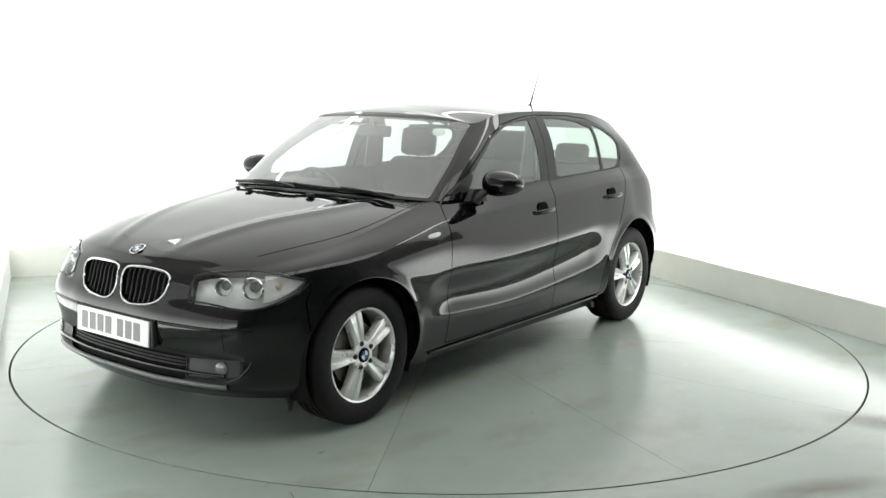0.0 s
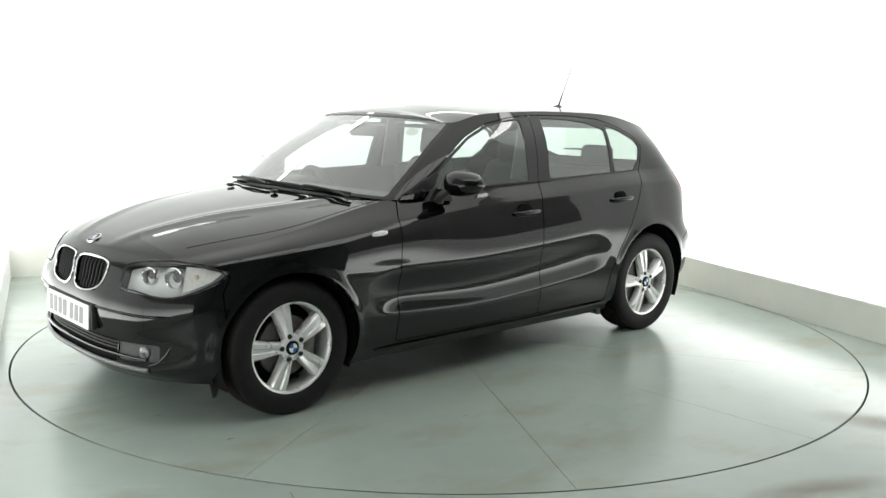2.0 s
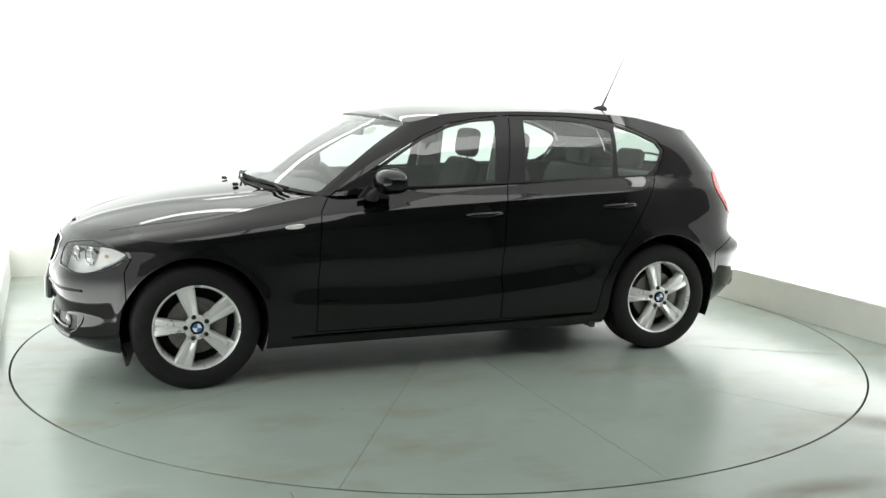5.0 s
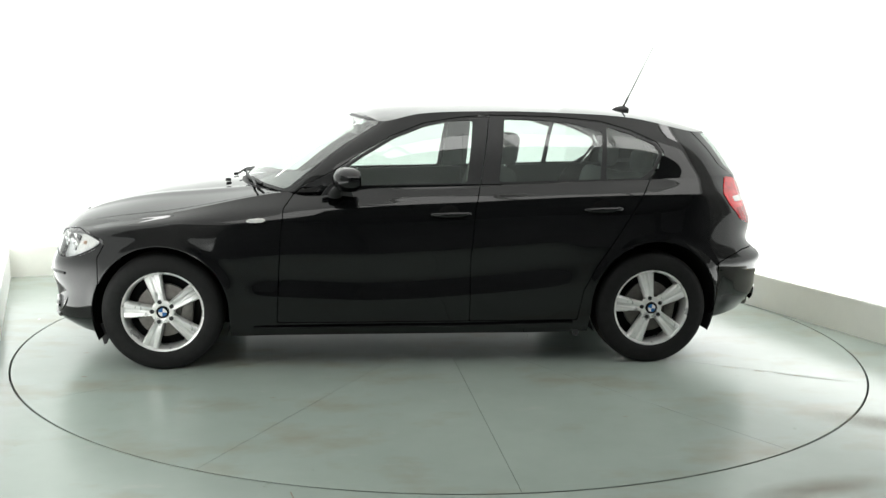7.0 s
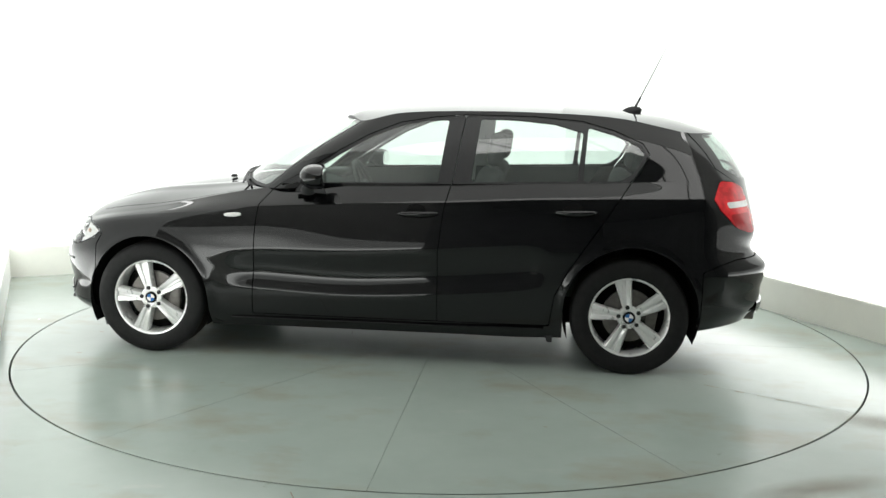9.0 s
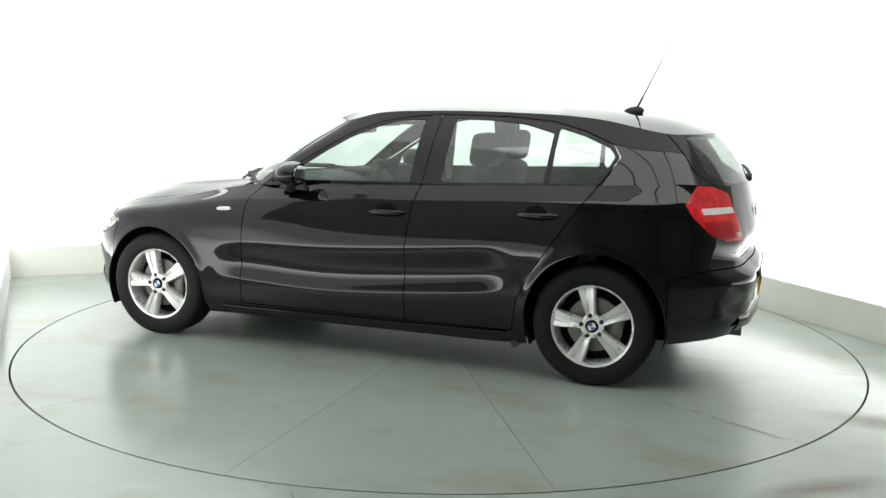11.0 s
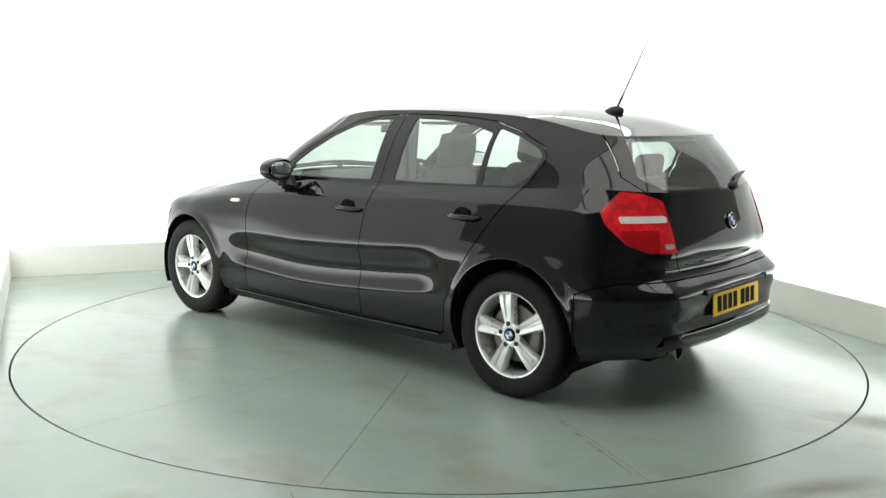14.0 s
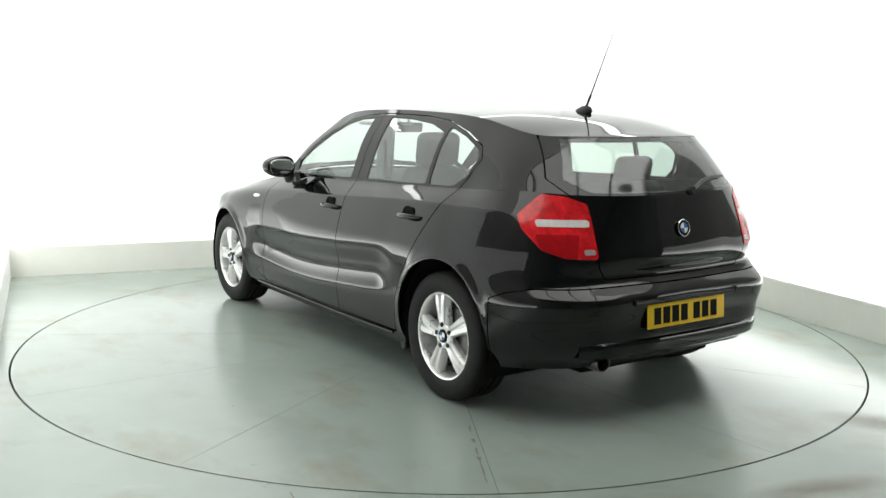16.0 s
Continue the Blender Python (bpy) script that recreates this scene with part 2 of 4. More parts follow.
def build_room():
    T = 0.12
    slab("wall_back", [room(LEFT - T, BACK), room(RIGHT + T, BACK), room(RIGHT + T, BACK, TOP), room(LEFT - T, BACK, TOP)], -T, M_WALL, "plain white back wall of the photo booth, its light put in as glow")
    slab("wall_left", [room(LEFT, MOUTH), room(LEFT, BACK - 0.001), room(LEFT, BACK - 0.001, TOP), room(LEFT, MOUTH, TOP)], -T, M_LEFTWALL, "plain white side wall of the booth, its light put in as glow")
    slab("wall_right", [room(RIGHT, BACK - 0.001), room(RIGHT, MOUTH_R), room(RIGHT, MOUTH_R, TOP), room(RIGHT, BACK - 0.001, TOP)], -T, M_SIDEWALL, "plain white side wall of the booth, its light put in as glow")
    slab("wall_front", [room(RIGHT + T, FRONT), room(LEFT - T, FRONT), room(LEFT - T, FRONT, TOP), room(RIGHT + T, FRONT, TOP)], -T, M_DARKWALL, "unseen dark end of the hall behind the camera")
    # unseen past the white walls: glowing low boards, dark hall above, added for reflections
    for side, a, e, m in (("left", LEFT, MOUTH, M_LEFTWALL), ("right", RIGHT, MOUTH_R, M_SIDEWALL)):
        for name, b0, b1, z0, z1, mt, lab in (("wall_%s_low" % side, e, LOW_END, 0, LOW_TOP, m, "unseen low glowing white board added for reflections on the doors"),
                                              ("wall_%s_hall" % side, e, LOW_END, LOW_TOP, TOP, M_HALLSIDE, "unseen pale upper wall added to soften reflections"),
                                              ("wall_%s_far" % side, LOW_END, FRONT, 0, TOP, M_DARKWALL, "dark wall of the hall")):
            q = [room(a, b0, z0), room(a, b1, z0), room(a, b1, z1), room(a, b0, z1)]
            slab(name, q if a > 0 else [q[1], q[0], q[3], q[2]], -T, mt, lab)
    slab("ceiling_dark", [room(LEFT - T, FRONT - T, TOP), room(RIGHT + T, FRONT - T, TOP), room(RIGHT + T, -3.1, TOP), room(LEFT - T, -3.1, TOP)], 0.1, M_DARKWALL, "dark ceiling of the hall in front of the booth", "ceiling")
    slab("ceiling", [room(LEFT - T, -3.1, TOP), room(RIGHT + T, -3.1, TOP), room(RIGHT + T, BACK + T, TOP), room(LEFT - T, BACK + T, TOP)], 0.1, M_CEIL, "white ceiling of the booth with an added soft glow", "ceiling")
    # the off-white board along the foot of the walls
    d = 0.018
    for name, a, b in (("skirting_back", (LEFT + d, BACK), (RIGHT - d, BACK)), ("skirting_right", (RIGHT, BACK), (RIGHT, LOW_END)), ("skirting_left", (LEFT, LOW_END), (LEFT, BACK))):
        p, q = room(*a), room(*b)
        along = (q - p).normalized()
        inward = Vector((along.y, -along.x, 0))
        bm = bm_new()
        prof = [(0.0, 0.0), (d, 0.0), (d, BAND - 0.008), (d - 0.006, BAND), (0.0, BAND)]
        A = [bm.verts.new(p + inward * u + Vector((0, 0, v))) for u, v in prof]
        B = [bm.verts.new(q + inward * u + Vector((0, 0, v))) for u, v in prof]
        for i in range(5):
            bm.faces.new((A[i], A[(i + 1) % 5], B[(i + 1) % 5], B[i]))
        bm.faces.new(A)
        bm.faces.new(B[::-1])
        tagged(part(name, bm, M_TRIM if name == "skirting_left" else M_BAND, None, smooth=False), "off-white painted board along the foot of the wall", "skirting", kind="structure")
    # floor with a round opening for the turntable
    bm = bm_new()
    n = 240
    inner, low, outer = [], [], []
    for k in range(n):
        a = math.tau * k / n
        c, s = math.cos(a), math.sin(a)
        f = min((RIGHT / c) if c > 1e-6 else 1e9, (LEFT / c) if c < -1e-6 else 1e9, (BACK / s) if s > 1e-6 else 1e9, (FRONT / s) if s < -1e-6 else 1e9)
        inner.append(bm.verts.new(room(c * (TABLE_R + 0.011), s * (TABLE_R + 0.011))))
        low.append(bm.verts.new(room(c * (TABLE_R + 0.011), s * (TABLE_R + 0.011), -0.08)))
        outer.append(bm.verts.new(room(c * f, s * f)))
    for k in range(n):
        j = (k + 1) % n
        bm.faces.new((inner[k], inner[j], outer[j], outer[k]))
        bm.faces.new((low[k], low[j], inner[j], inner[k]))
    corners = [room(RIGHT, BACK), room(LEFT, BACK), room(LEFT, FRONT), room(RIGHT, FRONT)]
    for c in corners:
        near = sorted(range(n), key=lambda k: (outer[k].co - c).length)[:2]
        bm.faces.new((outer[near[0]], outer[near[1]], bm.verts.new(c)))
    floor = part("floor", bm, M_FLOOR, None, smooth=False)
    tagged(floor, "glossy grey-green painted floor round the turntable", "floor", kind="structure")
    slab("pit", [room(LEFT, FRONT, -0.1), room(RIGHT, FRONT, -0.1), room(RIGHT, BACK, -0.1), room(LEFT, BACK, -0.1)], -0.05, M_GAP, "dark pit under the turntable", "pit")
    # joint in the fixed floor
    bm = bm_new()
    p, q = Vector((-0.541, -2.463, 0)), Vector((-0.36, -2.98, 0))
    w = (q - p).normalized().cross(Vector((0, 0, 1))) * 0.003
    bm.faces.new([bm.verts.new(v + Vector((0, 0, 0.0015))) for v in (p - w, q - w, q + w, p + w)])
    part("joint", bm, M_DIRT, floor)
    for x, y, rx, ry, turn in ((2.12, -1.62, .42, .16, -22), (1.45, -2.35, .35, .10, 20)):
        bm = bm_new()
        ring = [bm.verts.new((math.cos(k * math.tau / 40), math.sin(k * math.tau / 40), 0)) for k in range(40)]
        bm.faces.new(ring)
        ob = part("stain", bm, M_STAIN, floor, smooth=False)
        ob.matrix_basis = Matrix.Translation((x, y, .002)) @ pose(0, 0, 0, 0, 0, turn) @ Matrix.Diagonal((rx, ry, 1, 1))


def build_light():
    """Broad unseen light panel, added under the mouth's ceiling to brighten floor and windows."""
    light = new("added_ceiling_light")
    light.matrix_basis = Matrix.Translation(room(0, -2.45, TOP - 0.07)) @ pose(0, 0, 0, 0, 0, TURN)
    for k in range(4):
        x = -2.3 + 1.16 * k
        bm = bm_new()
        add_box(bm, (x, -0.6, 0.0), (x + 1.13, 0.6, 0.06), 0.01)
        part("tray", bm, M_TRIM, light)
        bm = bm_new()
        add_box(bm, (x + .03, -0.57, -0.008), (x + 1.10, 0.57, 0.004), 0.003)
        part("diffuser", bm, M_PANEL, light, "glowing white diffuser")
    tagged(light, "row of unseen white light panels added under the ceiling", "ceiling light")


def build_strips():
    """Long strip lights under the ceiling's edge, along the back and the right wall."""
    for a, b, length, turn in ((0.0, BACK - .30, 4.5, 90), (RIGHT - .24, .45, 3.6, 0)):
        bm = bm_new()
        add_box(bm, (-0.13, -length / 2, 0.0), (0.13, length / 2, 0.06), 0.01)
        ob = part("strip_light", bm, M_TRIM, None)
        bm = bm_new()
        add_box(bm, (-0.11, -length / 2 + 0.02, -0.008), (0.11, length / 2 - 0.02, 0.004), 0.003)
        part("diffuser", bm, M_STRIP, ob, "glowing white diffuser")
        ob.matrix_basis = Matrix.Translation(room(a, b, TOP - 0.064)) @ pose(0, 0, 0, 0, 0, TURN + turn)
        tagged(ob, "long white strip light under the ceiling's edge", "strip light", "strip lights along the walls")


build_room()
build_light()
build_strips()


# ---- turntable ----
def build_table():
    table = new("turntable")
    tagged(table, "round grey-green painted turntable flush with the floor", "turntable")
    n = 18
    for k in range(12):
        bm = bm_new()
        a0, a1 = radians(30 * k + 0.7), radians(30 * k + 30.7)
        g = 0.0010
        top = []
        for i in range(n + 1):
            a = a0 + (a1 - a0) * i / n
            for r in (0.55, 1.2, 1.9, TABLE_R):
                e = g / r
                aa = min(max(a, a0 + e), a1 - e)
                top.append(bm.verts.new((r * math.cos(aa), r * math.sin(aa), 0)))
        for i in range(n):
            for j in range(3):
                bm.faces.new([top[i * 4 + j], top[i * 4 + j + 1], top[(i + 1) * 4 + j + 1], top[(i + 1) * 4 + j]])
        edge = [e for e in bm.edges if e.is_boundary]
        ext = bmesh.ops.extrude_edge_only(bm, edges=edge)
        for v in ext["geom"]:
            if isinstance(v, bmesh.types.BMVert):
                v.co.z -= 0.03
        part("plate", bm, M_FLOOR, table, smooth=False)
    bm = bm_new()
    vs = [bm.verts.new((0.548 * math.cos(i * math.tau / 64), 0.548 * math.sin(i * math.tau / 64), 0)) for i in range(64)]
    bm.faces.new(vs)
    part("hub_plate", bm, M_FLOOR, table, smooth=False)
    bm = bm_new()
    vs = [bm.verts.new((2.4 * math.cos(i * math.tau / 64), 2.4 * math.sin(i * math.tau / 64), -0.015)) for i in range(64)]
    bm.faces.new(vs)
    part("underframe", bm, M_SEAM, table, smooth=False)
    # dark worn places along one joint, and small scuffs
    rng = random.Random(5)
    for r0, r1, w in ((1.72, 1.80, .006), (1.885, 1.935, .009), (1.99, 2.08, .005), (2.09, 2.14, .011), (2.14, 2.36, .0045)):
        bm = bm_new()
        n = 9
        A, B = [], []
        for i in range(n):
            u = i / (n - 1)
            r, h = r0 + (r1 - r0) * u, w * (math.sin(math.pi * (.06 + .88 * u)) ** .6) * rng.uniform(.6, 1.1)
            q = rng.uniform(-.002, .002)
            A.append(bm.verts.new((r, q - h, .0015)))
            B.append(bm.verts.new((r, q + h, .0015)))
        for i in range(n - 1):
            bm.faces.new((A[i], A[i + 1], B[i + 1], B[i]))
        bmesh.ops.transform(bm, matrix=Matrix.Rotation(radians(149.9), 4, "Z"), verts=bm.verts)
        part("worn_patch", bm, M_DIRT, table, "dark worn paint along a joint", smooth=False)
    for k in range(26):
        bm = bm_new()
        r, a = 2.3 * math.sqrt(rng.uniform(.12, 1)), rng.uniform(0, math.tau)
        size = rng.uniform(.006, .016)
        bm.faces.new([bm.verts.new((r * math.cos(a) + size * (1 + .5 * rng.random()) * math.cos(t), r * math.sin(a) + .6 * size * (.6 + .6 * rng.random()) * math.sin(t), .0015)) for t in [math.tau * i / 9 for i in range(9)]])
        part("scuff", bm, M_DIRT, table, smooth=False)
    return table


table = build_table()


# ---- the car: x ahead, y to its left side, z up, origin between the axles ----
OFF = Vector((0.2286, -0.0934, 0))
car = new("car")
tagged(car, "glossy black five-door hatchback parked on the turntable", "car")


def hermite(T, P, t):
    """Smooth curve through rows P at parameters T, sampled at t; the first and last rows are ghosts."""
    T, P, t = np.asarray(T, float), np.asarray(P, float), np.asarray(t, float)
    M = np.zeros_like(P)
    d = np.diff(P, axis=0) / np.diff(T)[:, None]
    h = np.diff(T)
    M[1:-1] = (d[:-1] * h[1:, None] + d[1:] * h[:-1, None]) / (h[1:] + h[:-1])[:, None]
    M[0], M[-1] = d[0], d[-1]
    i = np.clip(np.searchsorted(T, t, side="right") - 1, 0, len(T) - 2)
    s = ((t - T[i]) / h[i])[:, None]
    hh = h[i][:, None]
    return ((2 * s**3 - 3 * s**2 + 1) * P[i] + (s**3 - 2 * s**2 + s) * hh * M[i] + (-2 * s**3 + 3 * s**2) * P[i + 1] + (s**3 - s**2) * hh * M[i + 1])


def curve1(points):
    T, V = [p[0] for p in points], [[p[1]] for p in points]
    if T[0] > T[-1]:
        T, V = T[::-1], V[::-1]
    return lambda x: hermite(T, V, np.clip(np.atleast_1d(x), T[0], T[-1]))[:, 0]


def loft(rows, nu, nv):
    """A smooth sheet through rows of points; each row starts and ends on the plane y = 0."""
    A = np.array(rows, float)
    flip = np.array([1, -1, 1])
    A = np.concatenate([A[:, 1:2] * flip, A, A[:, -2:-1] * flip], axis=1)
    step = np.linalg.norm(np.diff(A, axis=1), axis=2).mean(0)
    T = np.concatenate([[0], np.cumsum(step)])
    t = np.linspace(T[1], T[-2], nu)
    U = np.stack([hermite(T, r, t) for r in A])
    U[:, 0, 1] = U[:, -1, 1] = 0
    step = np.linalg.norm(np.diff(U, axis=0), axis=2).mean(1)
    V = np.concatenate([[0], np.cumsum(step)])
    v = np.linspace(0, V[-1], nv)
    return np.stack([hermite(V, U[:, k], v) for k in range(nu)], axis=1)


def sheet_normals(G):
    du, dv = np.gradient(G, axis=1), np.gradient(G, axis=0)
    n = np.cross(du, dv)
    return n / (np.linalg.norm(n, axis=2, keepdims=True) + 1e-12)


class Shell:
    """Sheets that are cut into panels along the zero lines of fields; names mark the faces."""

    def __init__(self):
        self.V, self.N, self.faces, self.tag, self.count = [], [], [], [], 0

    def sheet(self, G, tag, out):
        N = sheet_normals(G)
        if (N[G.shape[0] // 2, G.shape[1] // 2] @ np.array(out)) < 0:
            N = -N
        b = self.count
        self.V.extend(G.reshape(-1, 3).tolist())
        self.N.extend(N.reshape(-1, 3).tolist())
        nv, nu = G.shape[:2]
        for j in range(nv - 1):
            for i in range(nu - 1):
                self.faces.append((b + j * nu + i, b + j * nu + i + 1, b + (j + 1) * nu + i + 1, b + (j + 1) * nu + i))
                self.tag.append(tag)
        self.count = len(self.V)

    def cut(self, source, field, inside, keep=None):
        """Faces of the source tags where field < 0 are named inside (None: removed)."""
        source = (source,) if isinstance(source, str) else source
        X = np.array(self.V)
        F = field(X[:, 0], X[:, 1], X[:, 2])
        F = np.where(np.abs(F) < 1e-6, 1e-6, F).tolist()
        made, faces, tags = {}, [], []
        for f, tg in zip(self.faces, self.tag):
            if tg not in source:
                faces.append(f), tags.append(tg)
                continue
            neg = [F[i] < 0 for i in f]
            if all(neg):
                if inside:
                    faces.append(f), tags.append(inside)
                continue
            if not any(neg):
                faces.append(f), tags.append(tg)
                continue
            A, B = [], []
            for k, i in enumerate(f):
                j = f[(k + 1) % len(f)]
                (A if neg[k] else B).append(i)
                if neg[k] != neg[(k + 1) % len(f)]:
                    key = (i, j) if i < j else (j, i)
                    if key not in made:
                        a, b = key
                        s = F[a] / (F[a] - F[b])
                        made[key] = len(self.V)
                        self.V.append([self.V[a][c] + s * (self.V[b][c] - self.V[a][c]) for c in range(3)])
                        self.N.append([self.N[a][c] + s * (self.N[b][c] - self.N[a][c]) for c in range(3)])
                        F.append(0.0)
                    A.append(made[key]), B.append(made[key])
            if len(A) > 2 and inside:
                faces.append(tuple(A)), tags.append(inside)
            if len(B) > 2:
                faces.append(tuple(B)), tags.append(tg)
        self.faces, self.tag, self.count = faces, tags, len(self.V)

    def mesh(self, name, tags, material, side="both", rim=0.012, offset=0.0, thick=0.0):
        """The faces of these tags as one mesh: 'left', 'right' or 'both' sides of the car, with a folded rim."""
        tags = (tags,) if isinstance(tags, str) else tags
        used, V, N, F = {}, [], [], []

        def vert(i):
            if i not in used:
                used[i] = len(V)
                n = np.array(self.N[i])
                n = n / (np.linalg.norm(n) + 1e-12)
                V.append(np.array(self.V[i]) + n * offset), N.append(n)
            return used[i]

        for f, tg in zip(self.faces, self.tag):
            if tg in tags:
                F.append([vert(i) for i in f])
        if not F:
            return None
        edges = {}
        for f in F:
            for k in range(len(f)):
                a, b = f[k], f[(k + 1) % len(f)]
                edges[(min(a, b), max(a, b))] = edges.get((min(a, b), max(a, b)), 0) + 1
        if rim:
            inner = {}
            for (a, b), c in edges.items():
                if c == 1 and not (side == "both" and abs(V[a][1]) < 1e-4 and abs(V[b][1]) < 1e-4):
                    q = []
                    for i in (a, b):
                        top = len(V)
                        V.append(V[i]), N.append(None)
                        if i not in inner:
                            inner[i] = len(V)
                            V.append(V[i] - N[i] * rim), N.append(None)
                        q.append((top, inner[i]))
                    F.append([q[0][0], q[1][0], q[1][1], q[0][1]])
        V, n0 = np.array(V), len(V)
        nn = np.array([n if n is not None else (0, 0, 0) for n in N])
        allV, allN, allF = [], [], []
        for sgn in ((1, -1) if side == "both" else (1,) if side == "left" else (-1,)):
            b = sum(len(v) for v in allV)
            allV.append(V * [1, sgn, 1]), allN.append(nn * [1, sgn, 1])
            allF += [[b + i for i in (f if sgn > 0 else f[::-1])] for f in F]
        me = bpy.data.meshes.new(name)
        me.from_pydata(np.concatenate(allV).tolist(), [], allF)
        me.validate()
        me.materials.append(material)
        me.shade_smooth()
        NN = np.concatenate(allN)
        if len(me.vertices) == len(NN):
            me.normals_split_custom_set_from_vertices(NN.tolist())
        return me


# lines of the body, from the foot up; fourteen stations each from the nose round the side to the tail
RINGS = [
    [(1.95, 0, .19), (1.925, .34, .19), (1.835, .58, .19), (1.67, .73, .18), (1.33, .79, .17), (.68, .79, .17), (.2, .79, .17),
     (-.35, .79, .17), (-.8, .79, .17), (-1.33, .79, .20), (-1.78, .735, .25), (-1.97, .56, .27), (-2.02, .30, .28), (-2.04, 0, .28)],
    [(2.005, 0, .25), (1.98, .36, .25), (1.895, .62, .25), (1.71, .775, .25), (1.33, .84, .25), (.68, .835, .23), (.2, .835, .23),
     (-.35, .835, .23), (-.8, .835, .24), (-1.33, .84, .28), (-1.82, .775, .33), (-2.025, .585, .35), (-2.075, .30, .36), (-2.085, 0, .36)],
    [(2.005, 0, .38), (1.98, .36, .38), (1.90, .625, .39), (1.71, .79, .39), (1.33, .865, .38), (.68, .859, .330), (.2, .859, .318),
     (-.35, .860, .335), (-.8, .861, .370), (-1.33, .866, .41), (-1.83, .80, .45), (-2.04, .595, .46), (-2.082, .30, .47), (-2.09, 0, .47)],
    [(2.015, 0, .46), (1.995, .37, .46), (1.915, .63, .465), (1.71, .797, .47), (1.33, .872, .47), (.68, .867, .397), (.2, .868, .378),
     (-.35, .870, .408), (-.8, .870, .452), (-1.33, .873, .50), (-1.84, .803, .52), (-2.055, .60, .525), (-2.095, .30, .535), (-2.10, 0, .54)],
    [(2.015, 0, .53), (1.995, .37, .53), (1.915, .63, .535), (1.71, .797, .545), (1.33, .872, .55), (.68, .868, .505), (.2, .870, .495),
     (-.35, .872, .525), (-.8, .872, .560), (-1.33, .874, .57), (-1.84, .803, .57), (-2.055, .603, .58), (-2.098, .30, .59), (-2.105, 0, .595)],
    [(1.995, 0, .605), (1.965, .36, .605), (1.885, .62, .61), (1.69, .785, .635), (1.33, .870, .65), (.68, .868, .620), (.2, .873, .625),
     (-.35, .875, .650), (-.8, .874, .680), (-1.33, .872, .69), (-1.80, .787, .66), (-1.985, .59, .65), (-2.03, .30, .655), (-2.045, 0, .66)],
    [(1.970, 0, .695), (1.932, .35, .695), (1.840, .60, .697), (1.66, .76, .733), (1.33, .832, .775), (.68, .832, .835), (.2, .828, .865),
     (-.35, .827, .893), (-.8, .826, .915), (-1.33, .815, .937), (-1.775, .752, .90), (-1.975, .575, .80), (-2.045, .30, .795), (-2.065, 0, .79)],
    [(1.920, 0, .748), (1.878, .35, .742), (1.780, .58, .742), (1.60, .70, .773), (1.30, .735, .825), (.68, .715, .942), (.2, .765, .967),
     (-.35, .770, .985), (-.8, .765, 1.005), (-1.33, .745, 1.025), (-1.70, .70, 1.045), (-1.885, .54, 1.035), (-1.985, .29, 1.03), (-2.01, 0, 1.03)],
]
COWL = [(.96, 0, .985), (.91, .35, .975), (.81, .58, .957)]
MID = [(.65, 0, 1.19), (.615, .35, 1.178), (.54, .545, 1.16), (.44, .665, 1.145), (.1, .700, 1.185), (-.38, .700, 1.215), (-.8, .695, 1.225),
       (-1.32, .672, 1.215), (-1.665, .615, 1.175), (-1.81, .465, 1.178), (-1.895, .25, 1.18), (-1.92, 0, 1.18)]
RAIL = [(.30, 0, 1.368), (.275, .30, 1.36), (.24, .47, 1.345), (.185, .57, 1.322), (-.04, .60, 1.366), (-.43, .602, 1.385), (-.8, .595, 1.383),
        (-1.28, .575, 1.355), (-1.625, .52, 1.288), (-1.74, .40, 1.286), (-1.805, .2, 1.286), (-1.825, 0, 1.286)]
bonnet_line = curve1([(1.98, .712), (1.920, .748), (1.82, .795), (1.65, .852), (1.45, .900), (1.25, .932), (1.0, .962), (.8, .985), (.5, 1.0)])
bonnet_drop = curve1([(1.95, .045), (1.6, .080), (1.27, .100), (.95, .088), (.7, .055), (.5, .04)])
roof_line = curve1([(.35, 1.352), (.30, 1.368), (.07, 1.408), (-.28, 1.430), (-.63, 1.434), (-.97, 1.424), (-1.32, 1.396), (-1.6, 1.352), (-1.76, 1.306), (-1.825, 1.286), (-1.86, 1.27)])


def segment(px, pz, ax, az, bx, bz):
    dx, dz = bx - ax, bz - az
    s = np.clip(((px - ax) * dx + (pz - az) * dz) / (dx * dx + dz * dz + 1e-12), 0, 1)
    return np.hypot(px - ax - s * dx, pz - az - s * dz)


def poly(points, r=0.0, chart=None):
    """Signed distance to a polygon (rounded by r), negative inside, in the chart's plane (x and z as a rule)."""
    P = [Vector(p) for p in points]

    def field(x, y, z):
        a, b = chart(x, y, z) if chart else (x, z)
        d = np.full(a.shape, 1e9)
        inside = np.zeros(a.shape, bool)
        for i in range(len(P)):
            p, q = P[i], P[(i + 1) % len(P)]
            d = np.minimum(d, segment(a, b, p[0], p[1], q[0], q[1]))
            cross = ((p[1] > b) != (q[1] > b)) & (a < (q[0] - p[0]) * (b - p[1]) / ((q[1] - p[1]) or 1e-9) + p[0])
            inside ^= cross
        return np.where(inside, -d, d) - r
    return field


def line(points, half, chart=None, where=None):
    """A band round an open line."""
    def field(x, y, z):
        a, b = chart(x, y, z) if chart else (x, z)
        d = np.full(a.shape, 1e9)
        for p, q in zip(points, points[1:]):
            d = np.minimum(d, segment(a, b, p[0], p[1], q[0], q[1]))
        d = d - half
        return np.where(where(x, y, z), d, 1.0) if where else d
    return field


def disc(cx, cz, r):
    return lambda x, y, z: np.hypot(x - cx, z - cz) - r


